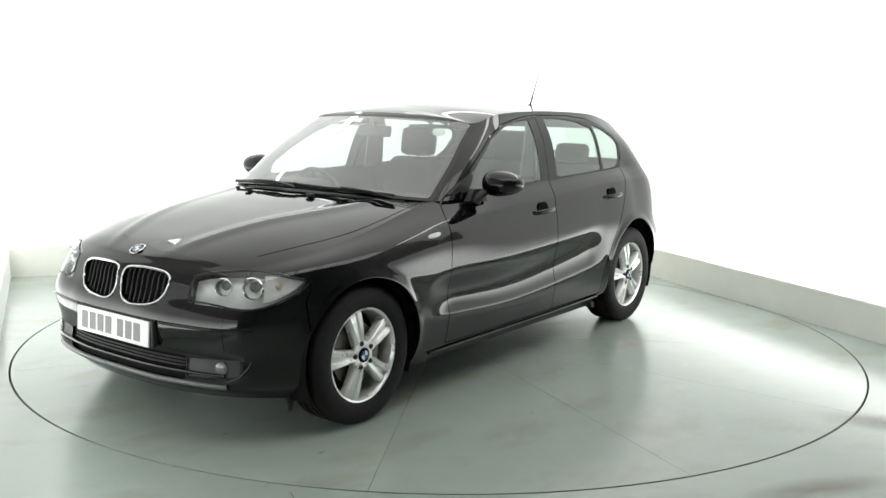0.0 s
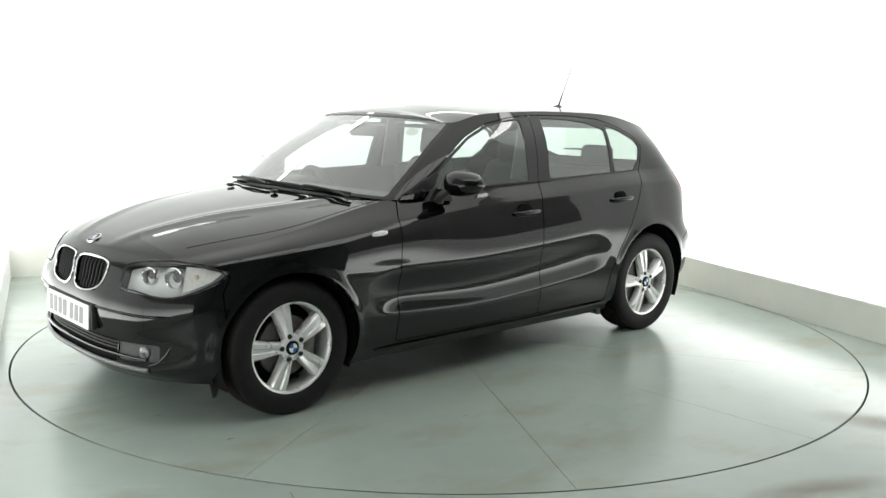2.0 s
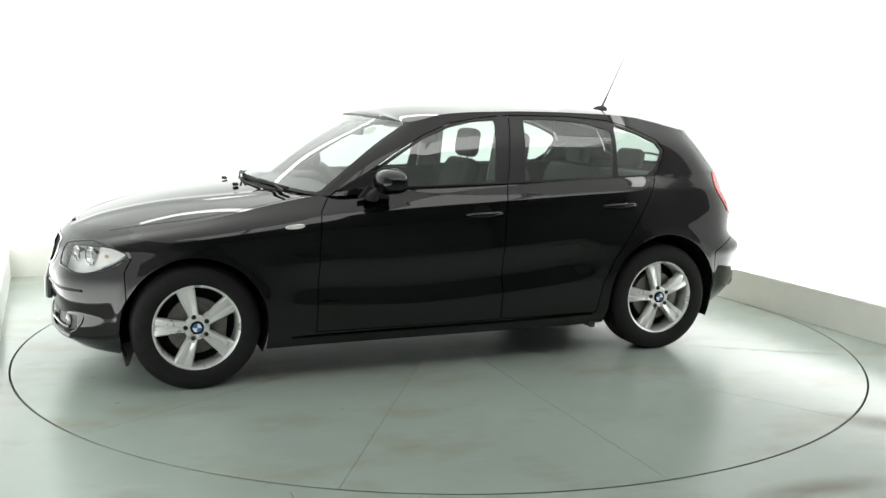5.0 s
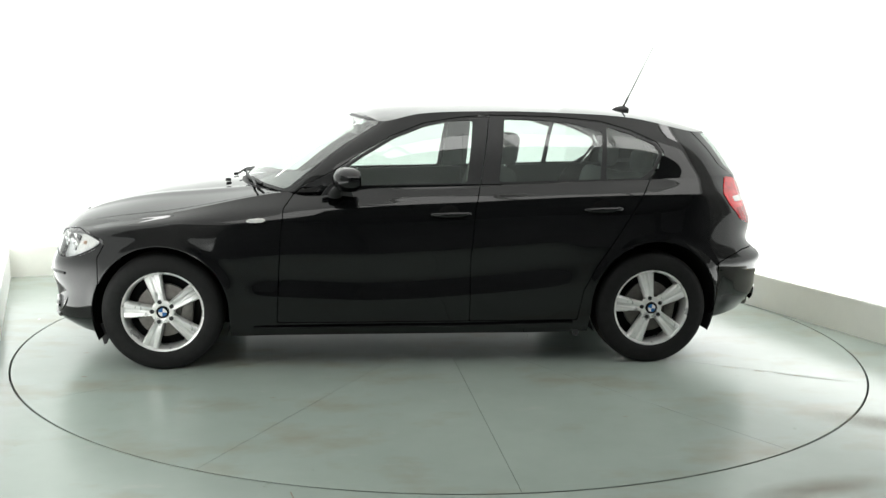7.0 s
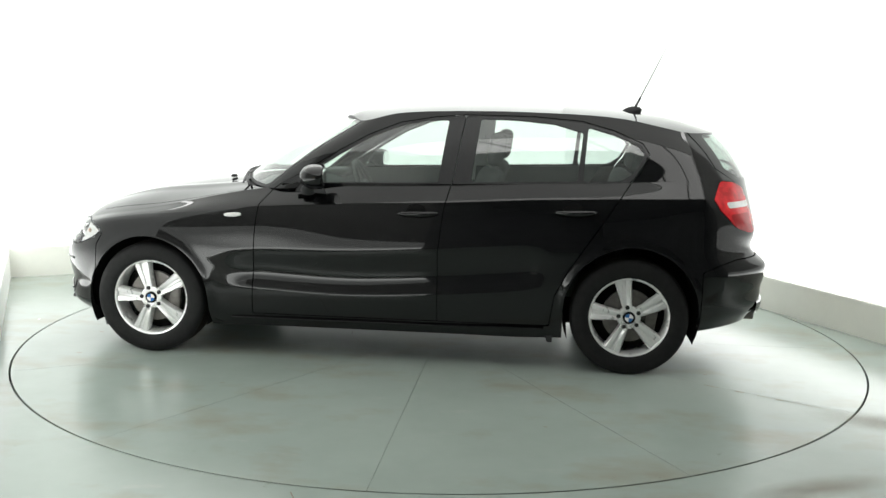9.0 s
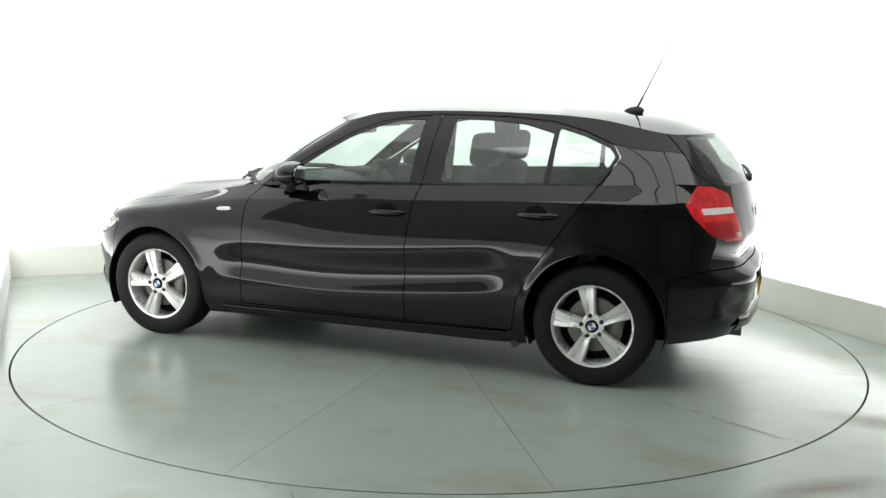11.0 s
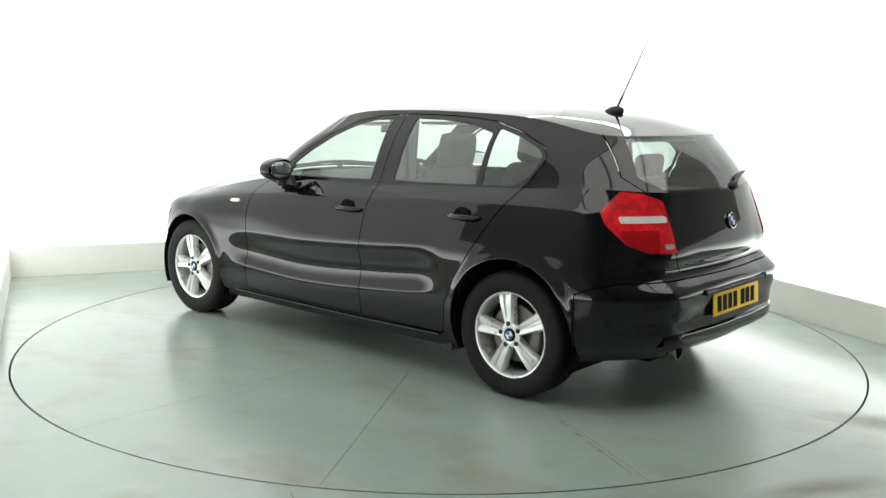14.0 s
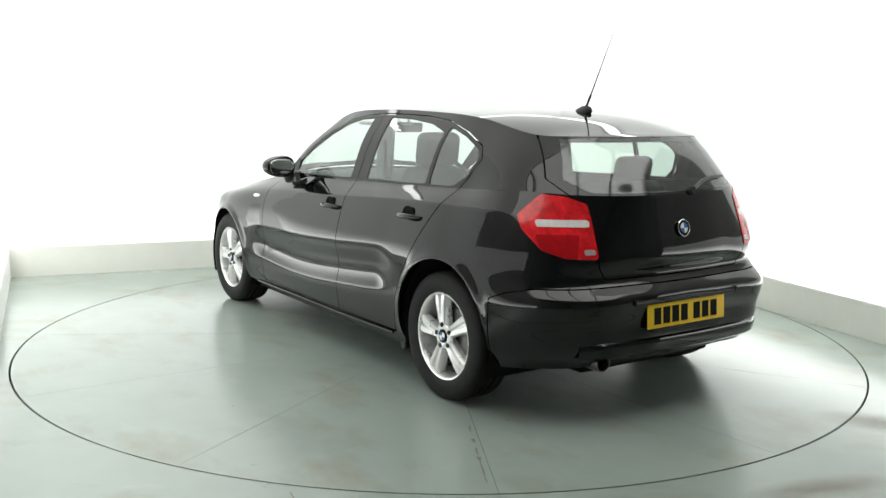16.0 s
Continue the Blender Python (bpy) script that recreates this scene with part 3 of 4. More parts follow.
front_chart = lambda x, y, z: (np.where(x > 1.2, -x * 0.6 + y * 0.8, 9), z)
rear_chart = lambda x, y, z: (np.where(x < -1.2, 0.57 * x + 0.82 * y, 9), z)
nose = lambda x, y, z: (np.where(x > 1.2, y, 9), z)
tail = lambda x, y, z: (np.where(x < -1.2, y, 9), z)
plan = lambda x, y, z: (x, y)
HEADLAMP = [(-.825, .605), (-.81, .69), (-.77, .704), (-.68, .714), (-.56, .718), (-.45, .711), (-.345, .683), (-.385, .646), (-.465, .612), (-.535, .594), (-.615, .594), (-.71, .604)]
TAILLAMP = [(-.402, .942), (-.500, 1.024), (-.60, 1.014), (-.685, .985), (-.70, .93), (-.732, .772), (-.60, .777), (-.50, .808), (-.415, .895)]
KIDNEY = [(.024, .682), (.052, .705), (.24, .704), (.302, .684), (.290, .62), (.248, .574), (.12, .556), (.05, .566), (.024, .61)]
F_WIN = [(.47, .992), (-.275, 1.012), (-.315, 1.325), (-.20, 1.318), (-.06, 1.288), (.10, 1.225), (.26, 1.13)]
R_WIN = [(-.475, 1.018), (-1.02, 1.035), (-1.045, 1.272), (-.90, 1.312), (-.70, 1.330), (-.515, 1.333)]
Q_WIN = [(-1.075, 1.037), (-1.26, 1.043), (-1.33, 1.09), (-1.372, 1.17), (-1.345, 1.205), (-1.22, 1.26), (-1.095, 1.295)]
ARCH_F, ARCH_R = (1.335, .315, .352), (-1.335, .335, .358)
PILLAR_B = [(-.30, .25), (-.30, .62), (-.325, .86), (-.365, 1.02), (-.415, 1.33), (-.42, 1.364)]
DOOR_F = [(.735, .25), (.725, .52), (.715, .70), (.70, .86), (.645, .935), (.60, .968), (.44, 1.055), (.28, 1.155), (.11, 1.25), (-.06, 1.318), (-.25, 1.350)] + PILLAR_B[::-1]
DOOR_R = PILLAR_B + [(-.5, 1.364), (-.8, 1.360), (-1.05, 1.340), (-1.22, 1.294), (-1.375, 1.228), (-1.412, 1.17), (-1.335, 1.05), (-1.25, .93), (-1.10, .71), (-1.0, .56), (-.93, .42), (-.905, .25)]


# the hollow along the doors: its lower shoulder and its upper edge
shoulder = curve1([(1.1, .42), (.84, .405), (.68, .397), (.2, .378), (-.35, .408), (-.8, .452), (-1.1, .50)])
hollow_top = curve1([(1.1, .60), (.68, .625), (.2, .630), (-.35, .665), (-.8, .700), (-1.1, .71)])


belt = curve1([(1.0, .845), (.74, .855), (.25, .875), (-.28, .899), (-.97, .936), (-1.25, .944), (-1.7, .945)])


def sculpt(G):
    """Presses the hollow into the doors, with closed ends, draws the line under the windows and raises a lip round the wheel openings."""
    x, y, z = G[..., 0], G[..., 1], G[..., 2]
    a, b = shoulder(x.ravel()).reshape(x.shape), hollow_top(x.ravel()).reshape(x.shape)
    s = np.clip((z - a) / (b - a), 0, 1)
    f = np.where(s < .40, np.sin(np.clip(s / .40, 0, 1) * math.pi / 2), np.cos(np.clip((s - .40) / .60, 0, 1) * math.pi / 2) ** 1.5)
    ease = lambda u: np.clip(u, 0, 1) ** 2 * (3 - 2 * np.clip(u, 0, 1))
    f = f * ease((.95 - x) / .27) * ease((x + .93) / .22)
    dy = -.021 * f
    dy = dy + .0028 * np.exp(-((z - belt(x.ravel()).reshape(x.shape)) / .016) ** 2) * ease((.95 - x) / .25) * ease((x + 1.78) / .2)
    for cx, cz, r in (ARCH_F, ARCH_R):
        d = np.hypot(x - cx, np.maximum(z, cz) - cz) - r
        dy = dy + .011 * np.exp(-(d / .030) ** 2) * ease((z - .20) / .15)
    G = G.copy()
    G[..., 1] = np.where(y > .5, y + dy, y)
    return G


def build_body():
    S = Shell()
    low = sculpt(loft(RINGS, 360, 104))
    S.sheet(low, "low", (0, 1, 0))
    base = COWL + RINGS[-1][5:]
    up = loft([base, MID, RAIL], 300, 32)
    S.sheet(up, "up", (0, 1, 0))
    # bonnet: lines across the car from the upper ring to the middle
    ring = low[-1]
    ring = ring[ring[:, 0] > 0.60]
    s = np.linspace(1, 0, 46)[:, None]
    x = ring[None, :, 0] + 0 * s
    y = ring[None, :, 1] * s
    H = lambda x, y: bonnet_line(x.ravel()).reshape(x.shape) - bonnet_drop(x.ravel()).reshape(x.shape) * (np.abs(y) / .74) ** 2.4
    yr = np.interp(x, [.8, 1.2, 1.6, 1.9], [.52, .43, .31, .20])
    ridge = .007 * np.exp(-((y - yr) / .045) ** 2) * np.clip((1.95 - x) / .2, 0, 1)
    z = H(x, y) + ridge * (1 - s ** 4) + (ring[:, 2] - H(ring[None, :, 0], ring[None, :, 1])[0]) * s ** 4
    G = np.stack([x, y, z], -1)
    S.sheet(G, "bonnet", (0, 0, 1))
    rail = up[-1]
    x, y = rail[None, :, 0] + 0 * s, rail[None, :, 1] * s
    zc = roof_line(rail[:, 0])
    z = rail[None, :, 2] + (zc - rail[:, 2])[None, :] * (1 - s ** 2) ** 1.0
    S.sheet(np.stack([x, y, z], -1), "roof", (0, 0, 1))
    # what lies under the screen is no bonnet
    cow = curve1([(0, .955), (.35, .905), (.58, .80), (.66, .74), (.73, .665)])
    S.cut("bonnet", lambda x, y, z: x - cow(y), None)
    S.cut("bonnet", lambda x, y, z: np.where(y < .62, x - cow(y) - 0.03, 1.0), "scuttle")
    # wheel openings
    for cx, cz, r in (ARCH_F, ARCH_R):
        S.cut("low", lambda x, y, z, cx=cx, cz=cz, r=r: np.where(y > .3, np.hypot(x - cx, np.maximum(z, cz) - cz) - r, 1.0), None)
    # lamps and grilles
    S.cut(("low", "bonnet"), poly(HEADLAMP, .012, front_chart), "headlight")
    S.cut(("low", "up"), poly(TAILLAMP, .012, rear_chart), "tail_light")
    S.cut(("low", "bonnet"), poly(KIDNEY, .008, nose), None)
    S.cut("low", poly([(-1, .285), (.40, .285), (.40, .352), (-1, .352)], .018, nose), None)
    S.cut("low", poly([(.435, .295), (.64, .31), (.64, .36), (.435, .352)], .012, nose), "fog")
    S.cut('tail_light', poly([(-.470, .900), (-.70, .900), (-.70, .925), (-.470, .924)], .003, rear_chart), 'tail_white')
    S.cut('tail_light', poly([(-.685, .782), (-.73, .784), (-.725, .80), (-.68, .80)], .003, rear_chart), 'tail_dim')
    S.cut('tail_light', poly([(-.50, .78), (-.645, .75), (-.655, .862), (-.47, .862)], .003, rear_chart), 'tail_dark')
    # glass
    S.cut("up", poly(F_WIN, .012), "front_glass")
    S.cut("up", poly(R_WIN, .012), "rear_glass")
    S.cut("up", poly(Q_WIN, .012), "quarter_glass")
    pillar_line = curve1([(.90, .75), (.95, .69), (1.065, .548), (1.195, .373), (1.309, .19), (1.36, .11)])

    def screen(x, y, z):
        top = z - (1.347 - .068 * y * y - .6 * np.maximum(0, y - .5) ** 2)
        foot = .988 - .115 * np.maximum(0, y - .4) - z
        side = (pillar_line(z) - x) * .6
        return np.where(x > .10, np.maximum(np.maximum(top, foot), side), 1.0)

    S.cut("up", lambda x, y, z: screen(x, y, z) + .002, "windscreen")
    S.cut("up", lambda x, y, z: screen(x, y, z) - .010, "screen_border")
    rw = poly([(-.2, 1.05), (.46, 1.055), (.53, 1.10), (.46, 1.262), (-.2, 1.276)], .012, tail)
    S.cut("up", rw, "tail_glass")
    S.cut("up", poly([(-.2, 1.038), (.49, 1.044), (.562, 1.095), (.51, 1.262), (.46, 1.284), (-.2, 1.298)], .008, tail), "tail_border")
    # black frame round the side windows
    DLO = [(.50, .982), (-1.29, 1.02), (-1.36, 1.08), (-1.395, 1.17), (-1.365, 1.215), (-1.22, 1.28), (-1.05, 1.325), (-.8, 1.345), (-.5, 1.350), (-.25, 1.335), (-.06, 1.305), (.11, 1.238), (.28, 1.14)]
    S.cut("up", lambda x, y, z: np.where((x < .5) & (x > -1.45) & (y > .5), poly(DLO, .006)(x, y, z), 1.0), "window_frame")
    # panels, with an open joint of twice g round each
    g = .0026

    def panel(source, field, name, where):
        S.cut(source, lambda x, y, z: np.where(where(x, y, z), field(x, y, z) + g, 1.0), name)
        S.cut(source, lambda x, y, z: np.where(where(x, y, z), field(x, y, z) - g, 1.0), None)

    flank = lambda x, y, z: (y > .5) & (x > -1.6) & (x < 1.0)
    ft, rt = poly(DOOR_F), poly(DOOR_R)
    S.cut("window_frame", lambda x, y, z: np.where(flank(x, y, z), ft(x, y, z) + g, 1.0), "front_frame")
    S.cut("window_frame", lambda x, y, z: np.where(flank(x, y, z), rt(x, y, z) + g, 1.0), "rear_frame")
    S.cut("window_frame", lambda x, y, z: np.where(flank(x, y, z), np.minimum(ft(x, y, z), rt(x, y, z)) - g, 1.0), None)
    panel(("low", "up"), ft, "front_door", flank)
    panel(("low", "up"), rt, "rear_door", flank)
    # bumpers
    fb = poly([(1.63, .0), (1.655, .40), (1.66, .60), (1.625, .665), (1.63, .675), (1.9, .60), (3, .60), (3, 0)])
    panel("low", lambda x, y, z: np.maximum(fb(x, y, z), z - .765), "front_bumper", lambda x, y, z: (x > 1.3) & (y > .6))
    S.cut("low", lambda x, y, z: np.where(x > 1.3, np.maximum(fb(x, y, z), z - .765), 1.0), "front_bumper")
    rb = poly([(-1.70, 0), (-1.70, .57), (-1.78, .605), (-1.88, .63), (-3, .665), (-3, 0)])
    panel("low", rb, "rear_bumper", lambda x, y, z: x < -1.3)
    # tailgate
    gate = poly([(-1, .665), (.44, .665), (.485, .72), (.50, .80), (.545, 1.02), (.60, 1.10), (.525, 1.29), (.40, 1.33), (-1, 1.33)], 0, tail)
    panel(("low", "up"), gate, "tailgate", lambda x, y, z: x < -1.55)
    # bonnet joint along the wing
    edge = curve1([(1.75, .56), (1.60, .63), (1.3, .695), (1.0, .70), (.75, .685), (.6, .67)])
    S.cut("bonnet", lambda x, y, z: np.where(x < 1.72, edge(x) - y + g, 1.0), "wing_top")
    S.cut("bonnet", lambda x, y, z: np.where(x < 1.72, edge(x) - y - g, 1.0), None)
    # wing and rear quarter from what is left of the side
    S.cut("low", lambda x, y, z: np.where(y > .3, .70 - x, 1.0), "wing")
    S.cut("low", lambda x, y, z: x + .9, "quarter")
    S.cut("low", lambda x, y, z: 1.0 - x, "front_bumper")
    S.cut("up", lambda x, y, z: np.where(y > .3, x + 1.1, 1.0), "pillar_rear")

    def put(name, tags, material, side="both", parent=None, label="", rim=.012, offset=0.0):
        me = S.mesh(name, tags, material, side, rim, offset)
        if me is None:
            return None
        ob = new(name, me)
        ob.parent = parent or car
        if parent is None:
            ob.location = OFF
        return tagged(ob, label)

    P = {}
    P["bonnet"] = put("bonnet", "bonnet", M_PAINT, label="glossy black bonnet with two soft ridges")
    put("scuttle", "scuttle", M_BLACK, label="black plastic scuttle under the windscreen")
    P["roof"] = put("roof", "roof", M_PAINT)
    P["front_bumper"] = put("front_bumper", "front_bumper", M_PAINT)
    P["rear_bumper"] = put("rear_bumper", "rear_bumper", M_PAINT)
    for sd in ("left", "right"):
        put("sill", "low", M_PAINT, sd)
        put("roof_pillar", "up", M_PAINT, sd)
    put("screen_border", "screen_border", M_BLACK, label="black border of the windscreen")
    P["tailgate"] = put("tailgate", "tailgate", M_PAINT, label="closed black tailgate")
    put("rear_window", "tail_glass", M_TINT, "both", P["tailgate"], "tinted rear window", rim=.004)
    put("window_border", "tail_border", M_BORDER, "both", P["tailgate"], "glossy black border of the rear window", rim=.004)
    put("windscreen", "windscreen", M_WS, label="clear windscreen", rim=.004)
    for sd in ("left", "right"):
        put("front_wing", ("wing", "wing_top"), M_PAINT, sd)
        put("rear_quarter_panel", ("quarter", "pillar_rear"), M_PAINT, sd)
        d = P["front_door_" + sd] = put("front_door", "front_door", M_PAINT, sd)
        put("window_frame", "front_frame", M_BLACK, sd, d, "black window frame")
        put("window", "front_glass", M_GLASS, sd, d, "clear door window", rim=.004, offset=-.004)
        d = P["rear_door_" + sd] = put("rear_door", "rear_door", M_PAINT, sd)
        put("window_frame", "rear_frame", M_BLACK, sd, d, "black window frame")
        put("window", "rear_glass", M_GLASS, sd, d, "clear door window", rim=.004, offset=-.004)
        put("quarter_window", "quarter_glass", M_GLASS, sd, d, "small quarter window", rim=.004, offset=-.004)
        P["headlight_" + sd] = put("headlight", "headlight", M_LENS, sd, None, "clear headlight over a silver housing", rim=.004)
        P["tail_light_" + sd] = put("tail_light", "tail_light", M_RED, sd, None, "red tail light with a white strip", rim=.02, offset=.004)
        P["fog_" + sd] = put("fog_light", "fog", M_BLACK, sd, None, "dark fog lamp insert", rim=.01, offset=-.006)
    # dark inner skin behind the joints and openings
    inner = Shell()
    N = sheet_normals(low)
    if N[52, 180] @ np.array((0, 1, 0)) < 0:
        N = -N
    inner.sheet(low - N * .022, "low", (0, 1, 0))
    for cx, cz, r in (ARCH_F, ARCH_R):
        inner.cut("low", lambda x, y, z, cx=cx, cz=cz, r=r: np.where(y > .3, np.hypot(x - cx, np.maximum(z, cz) - cz) - r - .004, 1.0), None)
    inner.cut("low", poly(HEADLAMP, .02, front_chart), None)
    inner.cut("low", poly(KIDNEY, .02, nose), None)
    me = inner.mesh("inner_skin", "low", M_LINER, "both", rim=0)
    ob = new("inner_skin", me)
    ob.parent, ob.location = car, OFF
    return S, low, up, P


SHELL, LOW, UP, PANEL = build_body()


def on_shell(grid, a, b, chart):
    """The point of a sheet whose chart values come nearest to (a, b)."""
    X = grid.reshape(-1, 3)
    u, v = chart(X[:, 0], X[:, 1], X[:, 2])
    i = np.argmin((u - a) ** 2 + (v - b) ** 2)
    return Vector(X[i])


def side_y(x, z):
    return on_shell(LOW, x, z, lambda x, y, z: (np.where(y > .5, x, 9), z)).y


def surf(grid, chart, a, b):
    """The third coordinate is found by a plane through the nearest points of the sheet."""
    X = grid.reshape(-1, 3)
    u, v = chart(X[:, 0], X[:, 1], X[:, 2])
    i = np.argsort((u - a) ** 2 + (v - b) ** 2)[:10]
    A = np.stack([np.ones(10), u[i] - a, v[i] - b], 1)
    sol = np.linalg.lstsq(A, X[i], rcond=None)[0]
    p = Vector(sol[0])
    n = Vector(sol[1]).cross(Vector(sol[2])).normalized()
    return p, n


def smooth_outline(pts, times=2):
    pts = [Vector((*p, 0)) for p in pts]
    for _ in range(times):
        pts = [q for i in range(len(pts)) for q in (pts[i] * .75 + pts[(i + 1) % len(pts)] * .25, pts[i] * .25 + pts[(i + 1) % len(pts)] * .75)]
    return [(p.x, p.y) for p in pts]


side_chart = lambda x, y, z: (np.where(y > .5, x, 9), z)
MIRROR = Matrix.Diagonal((1, -1, 1, 1))


def both(name, build, material, parent=None, label="", level=None):
    """The same part on the left side and, mirrored, on the right one."""
    out = []
    for sgn in (1, -1):
        bm = bm_new()
        build(bm)
        if sgn < 0:
            bmesh.ops.transform(bm, matrix=MIRROR, verts=bm.verts)
        p = car if parent is None else parent[0 if sgn > 0 else 1]
        out.append(part(name, bm, material, p, label))
    return out


def ellipsoid(bm, centre, size, power=1.0, seg=20, m=None):
    r = bmesh.ops.create_uvsphere(bm, u_segments=seg, v_segments=seg // 2 + 2, radius=1.0)
    for v in r["verts"]:
        c = v.co
        v.co = Vector([math.copysign(abs(k) ** power, k) for k in c])
        v.co = Vector((v.co.x * size[0], v.co.y * size[1], v.co.z * size[2]))
        if m is not None:
            v.co = m @ v.co
        v.co += Vector(centre)
    return r["verts"]


# ---- wheels ----
WHEEL_R = .316


def build_wheel():
    bm = bm_new()
    add_lathe(bm, [(.206, -.085), (.212, -.09), (.212, .088), (.205, .088), (.196, .05), (.196, -.085)], 56, True)
    wheel = part("wheel", bm, M_ALLOY, car, "alloy wheel with five broad grooved spokes", at=Vector((0, 0, 0)))
    bm = bm_new()
    prof = [(.211, .091), (.222, .099), (.245, .1035), (.275, .1045), (.297, .0995), (.309, .089), (.3145, .074)]
    for h in (.052, .018, -.018, -.052):
        prof += [(WHEEL_R, h + .005), (WHEEL_R - .007, h + .004), (WHEEL_R - .007, h - .004), (WHEEL_R, h - .005)]
    prof += [(.3145, -.074), (.309, -.089), (.297, -.0995), (.275, -.1045), (.245, -.1035), (.211, -.091)]
    add_lathe(bm, prof, 72, True)
    tyre = part("tyre", bm, M_RUBBER, wheel, "black rubber tyre with dusty tread")
    tyre.data.materials.append(M_TREAD)
    for p in tyre.data.polygons:
        if abs(p.center.y) < .076 and math.hypot(p.center.x, p.center.z) > .305:
            p.material_index = 1
    bm = bm_new()
    add_lathe(bm, [(.2, .080), (.206, .092), (.213, .0945), (.217, .090), (.214, .08)], 64, True)
    part("rim_lip", bm, M_ALLOY, wheel)
    R = [.036, .06, .085, .125, .165, .195, .206]
    Wd = [.024, .0265, .030, .036, .042, .0465, .048]
    Hh = [.089, .090, .091, .092, .091, .087, .083]
    for k in range(5):
        bm = bm_new()
        rows = []
        for r, w, h in zip(R, Wd, Hh):
            dip = .011 * min(1, max(0, (r - .05) / .05))
            rows.append([bm.verts.new((r, hh, t)) for t, hh in ((-w, h - .045), (-w * .98, h - .010), (-w * .78, h), (-w * .30, h - .0015), (-w * .14, h - dip), (w * .14, h - dip), (w * .30, h - .0015), (w * .78, h), (w * .98, h - .010), (w, h - .045))])
        for a, b in zip(rows, rows[1:]):
            for i in range(9):
                bm.faces.new((a[i], a[i + 1], b[i + 1], b[i]))
        bmesh.ops.transform(bm, matrix=Matrix.Rotation(radians(72 * k + 2), 4, "Y"), verts=bm.verts)
        part("spoke", bm, M_ALLOY, wheel)
    bm = bm_new()
    add_lathe(bm, [(.001, .070), (.060, .070), (.064, .075), (.060, .0865), (.040, .0905), (.034, .088), (.001, .088)], 40)
    part("hub", bm, M_ALLOY, wheel)
    for k in range(5):
        a = radians(72 * k + 2)
        bm = bm_new()
        add_lathe(bm, [(.0115, .085), (.0115, .0925), (.008, .0935), (.0075, .090), (.001, .090)], 14, m=Matrix.Translation((.0555 * math.cos(a), 0, -.0555 * math.sin(a))))
        part("wheel_bolt", bm, M_BLACK, wheel)
    bm = bm_new()
    add_lathe(bm, [(.033, .086), (.033, .093), (.031, .0945), (.001, .0952)], 32)
    cap = part("hub_cap", bm, M_INK, wheel, "round badge with blue and white quarters")
    cap.data.materials.append(M_BLUE)
    cap.data.materials.append(M_WHITE)
    bm = bm_new()
    for q in range(4):
        c = bm.verts.new((0, .0962, 0))
        arc = [bm.verts.new((.022 * math.cos(a), .0960, .022 * math.sin(a))) for a in np.linspace(q * math.pi / 2, (q + 1) * math.pi / 2, 8)]
        for i in range(7):
            f = bm.faces.new((c, arc[i], arc[i + 1]))
            f.material_index = q % 2
    me = finish("badge_disc", bm, M_BLUE)
    me.materials.append(M_WHITE)
    ob = new("badge_disc", me)
    ob.parent = wheel
    bm = bm_new()
    add_lathe(bm, [(.05, .035), (.142, .035), (.142, .012), (.05, .012)], 48, True)
    part("brake_disc", bm, M_STEEL, wheel)
    bm = bm_new()
    add_box(bm, (-.15, .0, -.06), (-.085, .05, .07), .012)
    part("brake_caliper", bm, M_STEEL, wheel)
    bm = bm_new()
    add_lathe(bm, [(.001, -.02), (.196, -.02), (.196, -.03), (.001, -.03)], 48)
    part("dust_shield", bm, M_LINER, wheel)
    return wheel


wheel = build_wheel()
WHEEL_Y = .747
first = True
for wx in (1.33, -1.33):
    for sgn in (1, -1):
        m = Matrix.Translation(Vector((wx, sgn * WHEEL_Y, .313)) + OFF) @ Matrix.Rotation(radians({1.33: -5, -1.33: -9}[wx]), 4, "Y")
        if sgn < 0:
            m = m @ Matrix.Rotation(math.pi, 4, "Z")
        if first:
            wheel.matrix_basis = m
            first = False
        else:
            copy_thing(wheel, m)


# ---- under the body ----
def arch(bm, cx, cz, r):
    r += .006
    n = 28
    A, B, C = [], [], []
    for k in range(n + 1):
        a = radians(-25 + 230 * k / n)
        x, z = cx + r * math.cos(a), max(cz + r * math.sin(a), .16)
        A.append(bm.verts.new((x, .45, z)))
        B.append(bm.verts.new((x, .835, z)))
    for k in range(n):
        bm.faces.new((A[k], A[k + 1], B[k + 1], B[k]))
    bm.faces.new(A)


both("wheel_arch_liner", lambda bm: arch(bm, *ARCH_F), M_LINER, label="black plastic wheel arch liner")
both("wheel_arch_liner", lambda bm: arch(bm, *ARCH_R), M_LINER, label="black plastic wheel arch liner")
bm = bm_new()
add_box(bm, (-1.88, -.44, .2), (1.8, .44, .27), .02)
add_box(bm, (-.94, -.775, .172), (.94, .775, .26), .02)
part("underbody", bm, M_LINER, car, "dark underbody")
bm = bm_new()
add_box(bm, (-1.95, -.50, .27), (-1.66, .50, .34), .02)
part("silencer", bm, M_LINER, car)


def flap(bm):
    add_prism(bm, [(1.60, .24), (1.69, .22), (1.665, .11), (1.65, .115)], .012, Matrix.Translation((0, .70, 0)))


both("mud_flap", flap, M_BLACK, label="small black rubber deflector ahead of the wheel")
both("mud_flap", lambda bm: add_prism(bm, [(-.93, .25), (-.86, .25), (-.90, .15), (-.925, .15)], .10, Matrix.Translation((0, .70, 0))), M_BLACK)
both("sill_trim", lambda bm: add_tube(bm, [(.86, .838, .222), (.5, .842, .224), (-.3, .842, .226), (-.88, .842, .236)], .007, 8), M_PAINT, label="slim ridge along the sill")


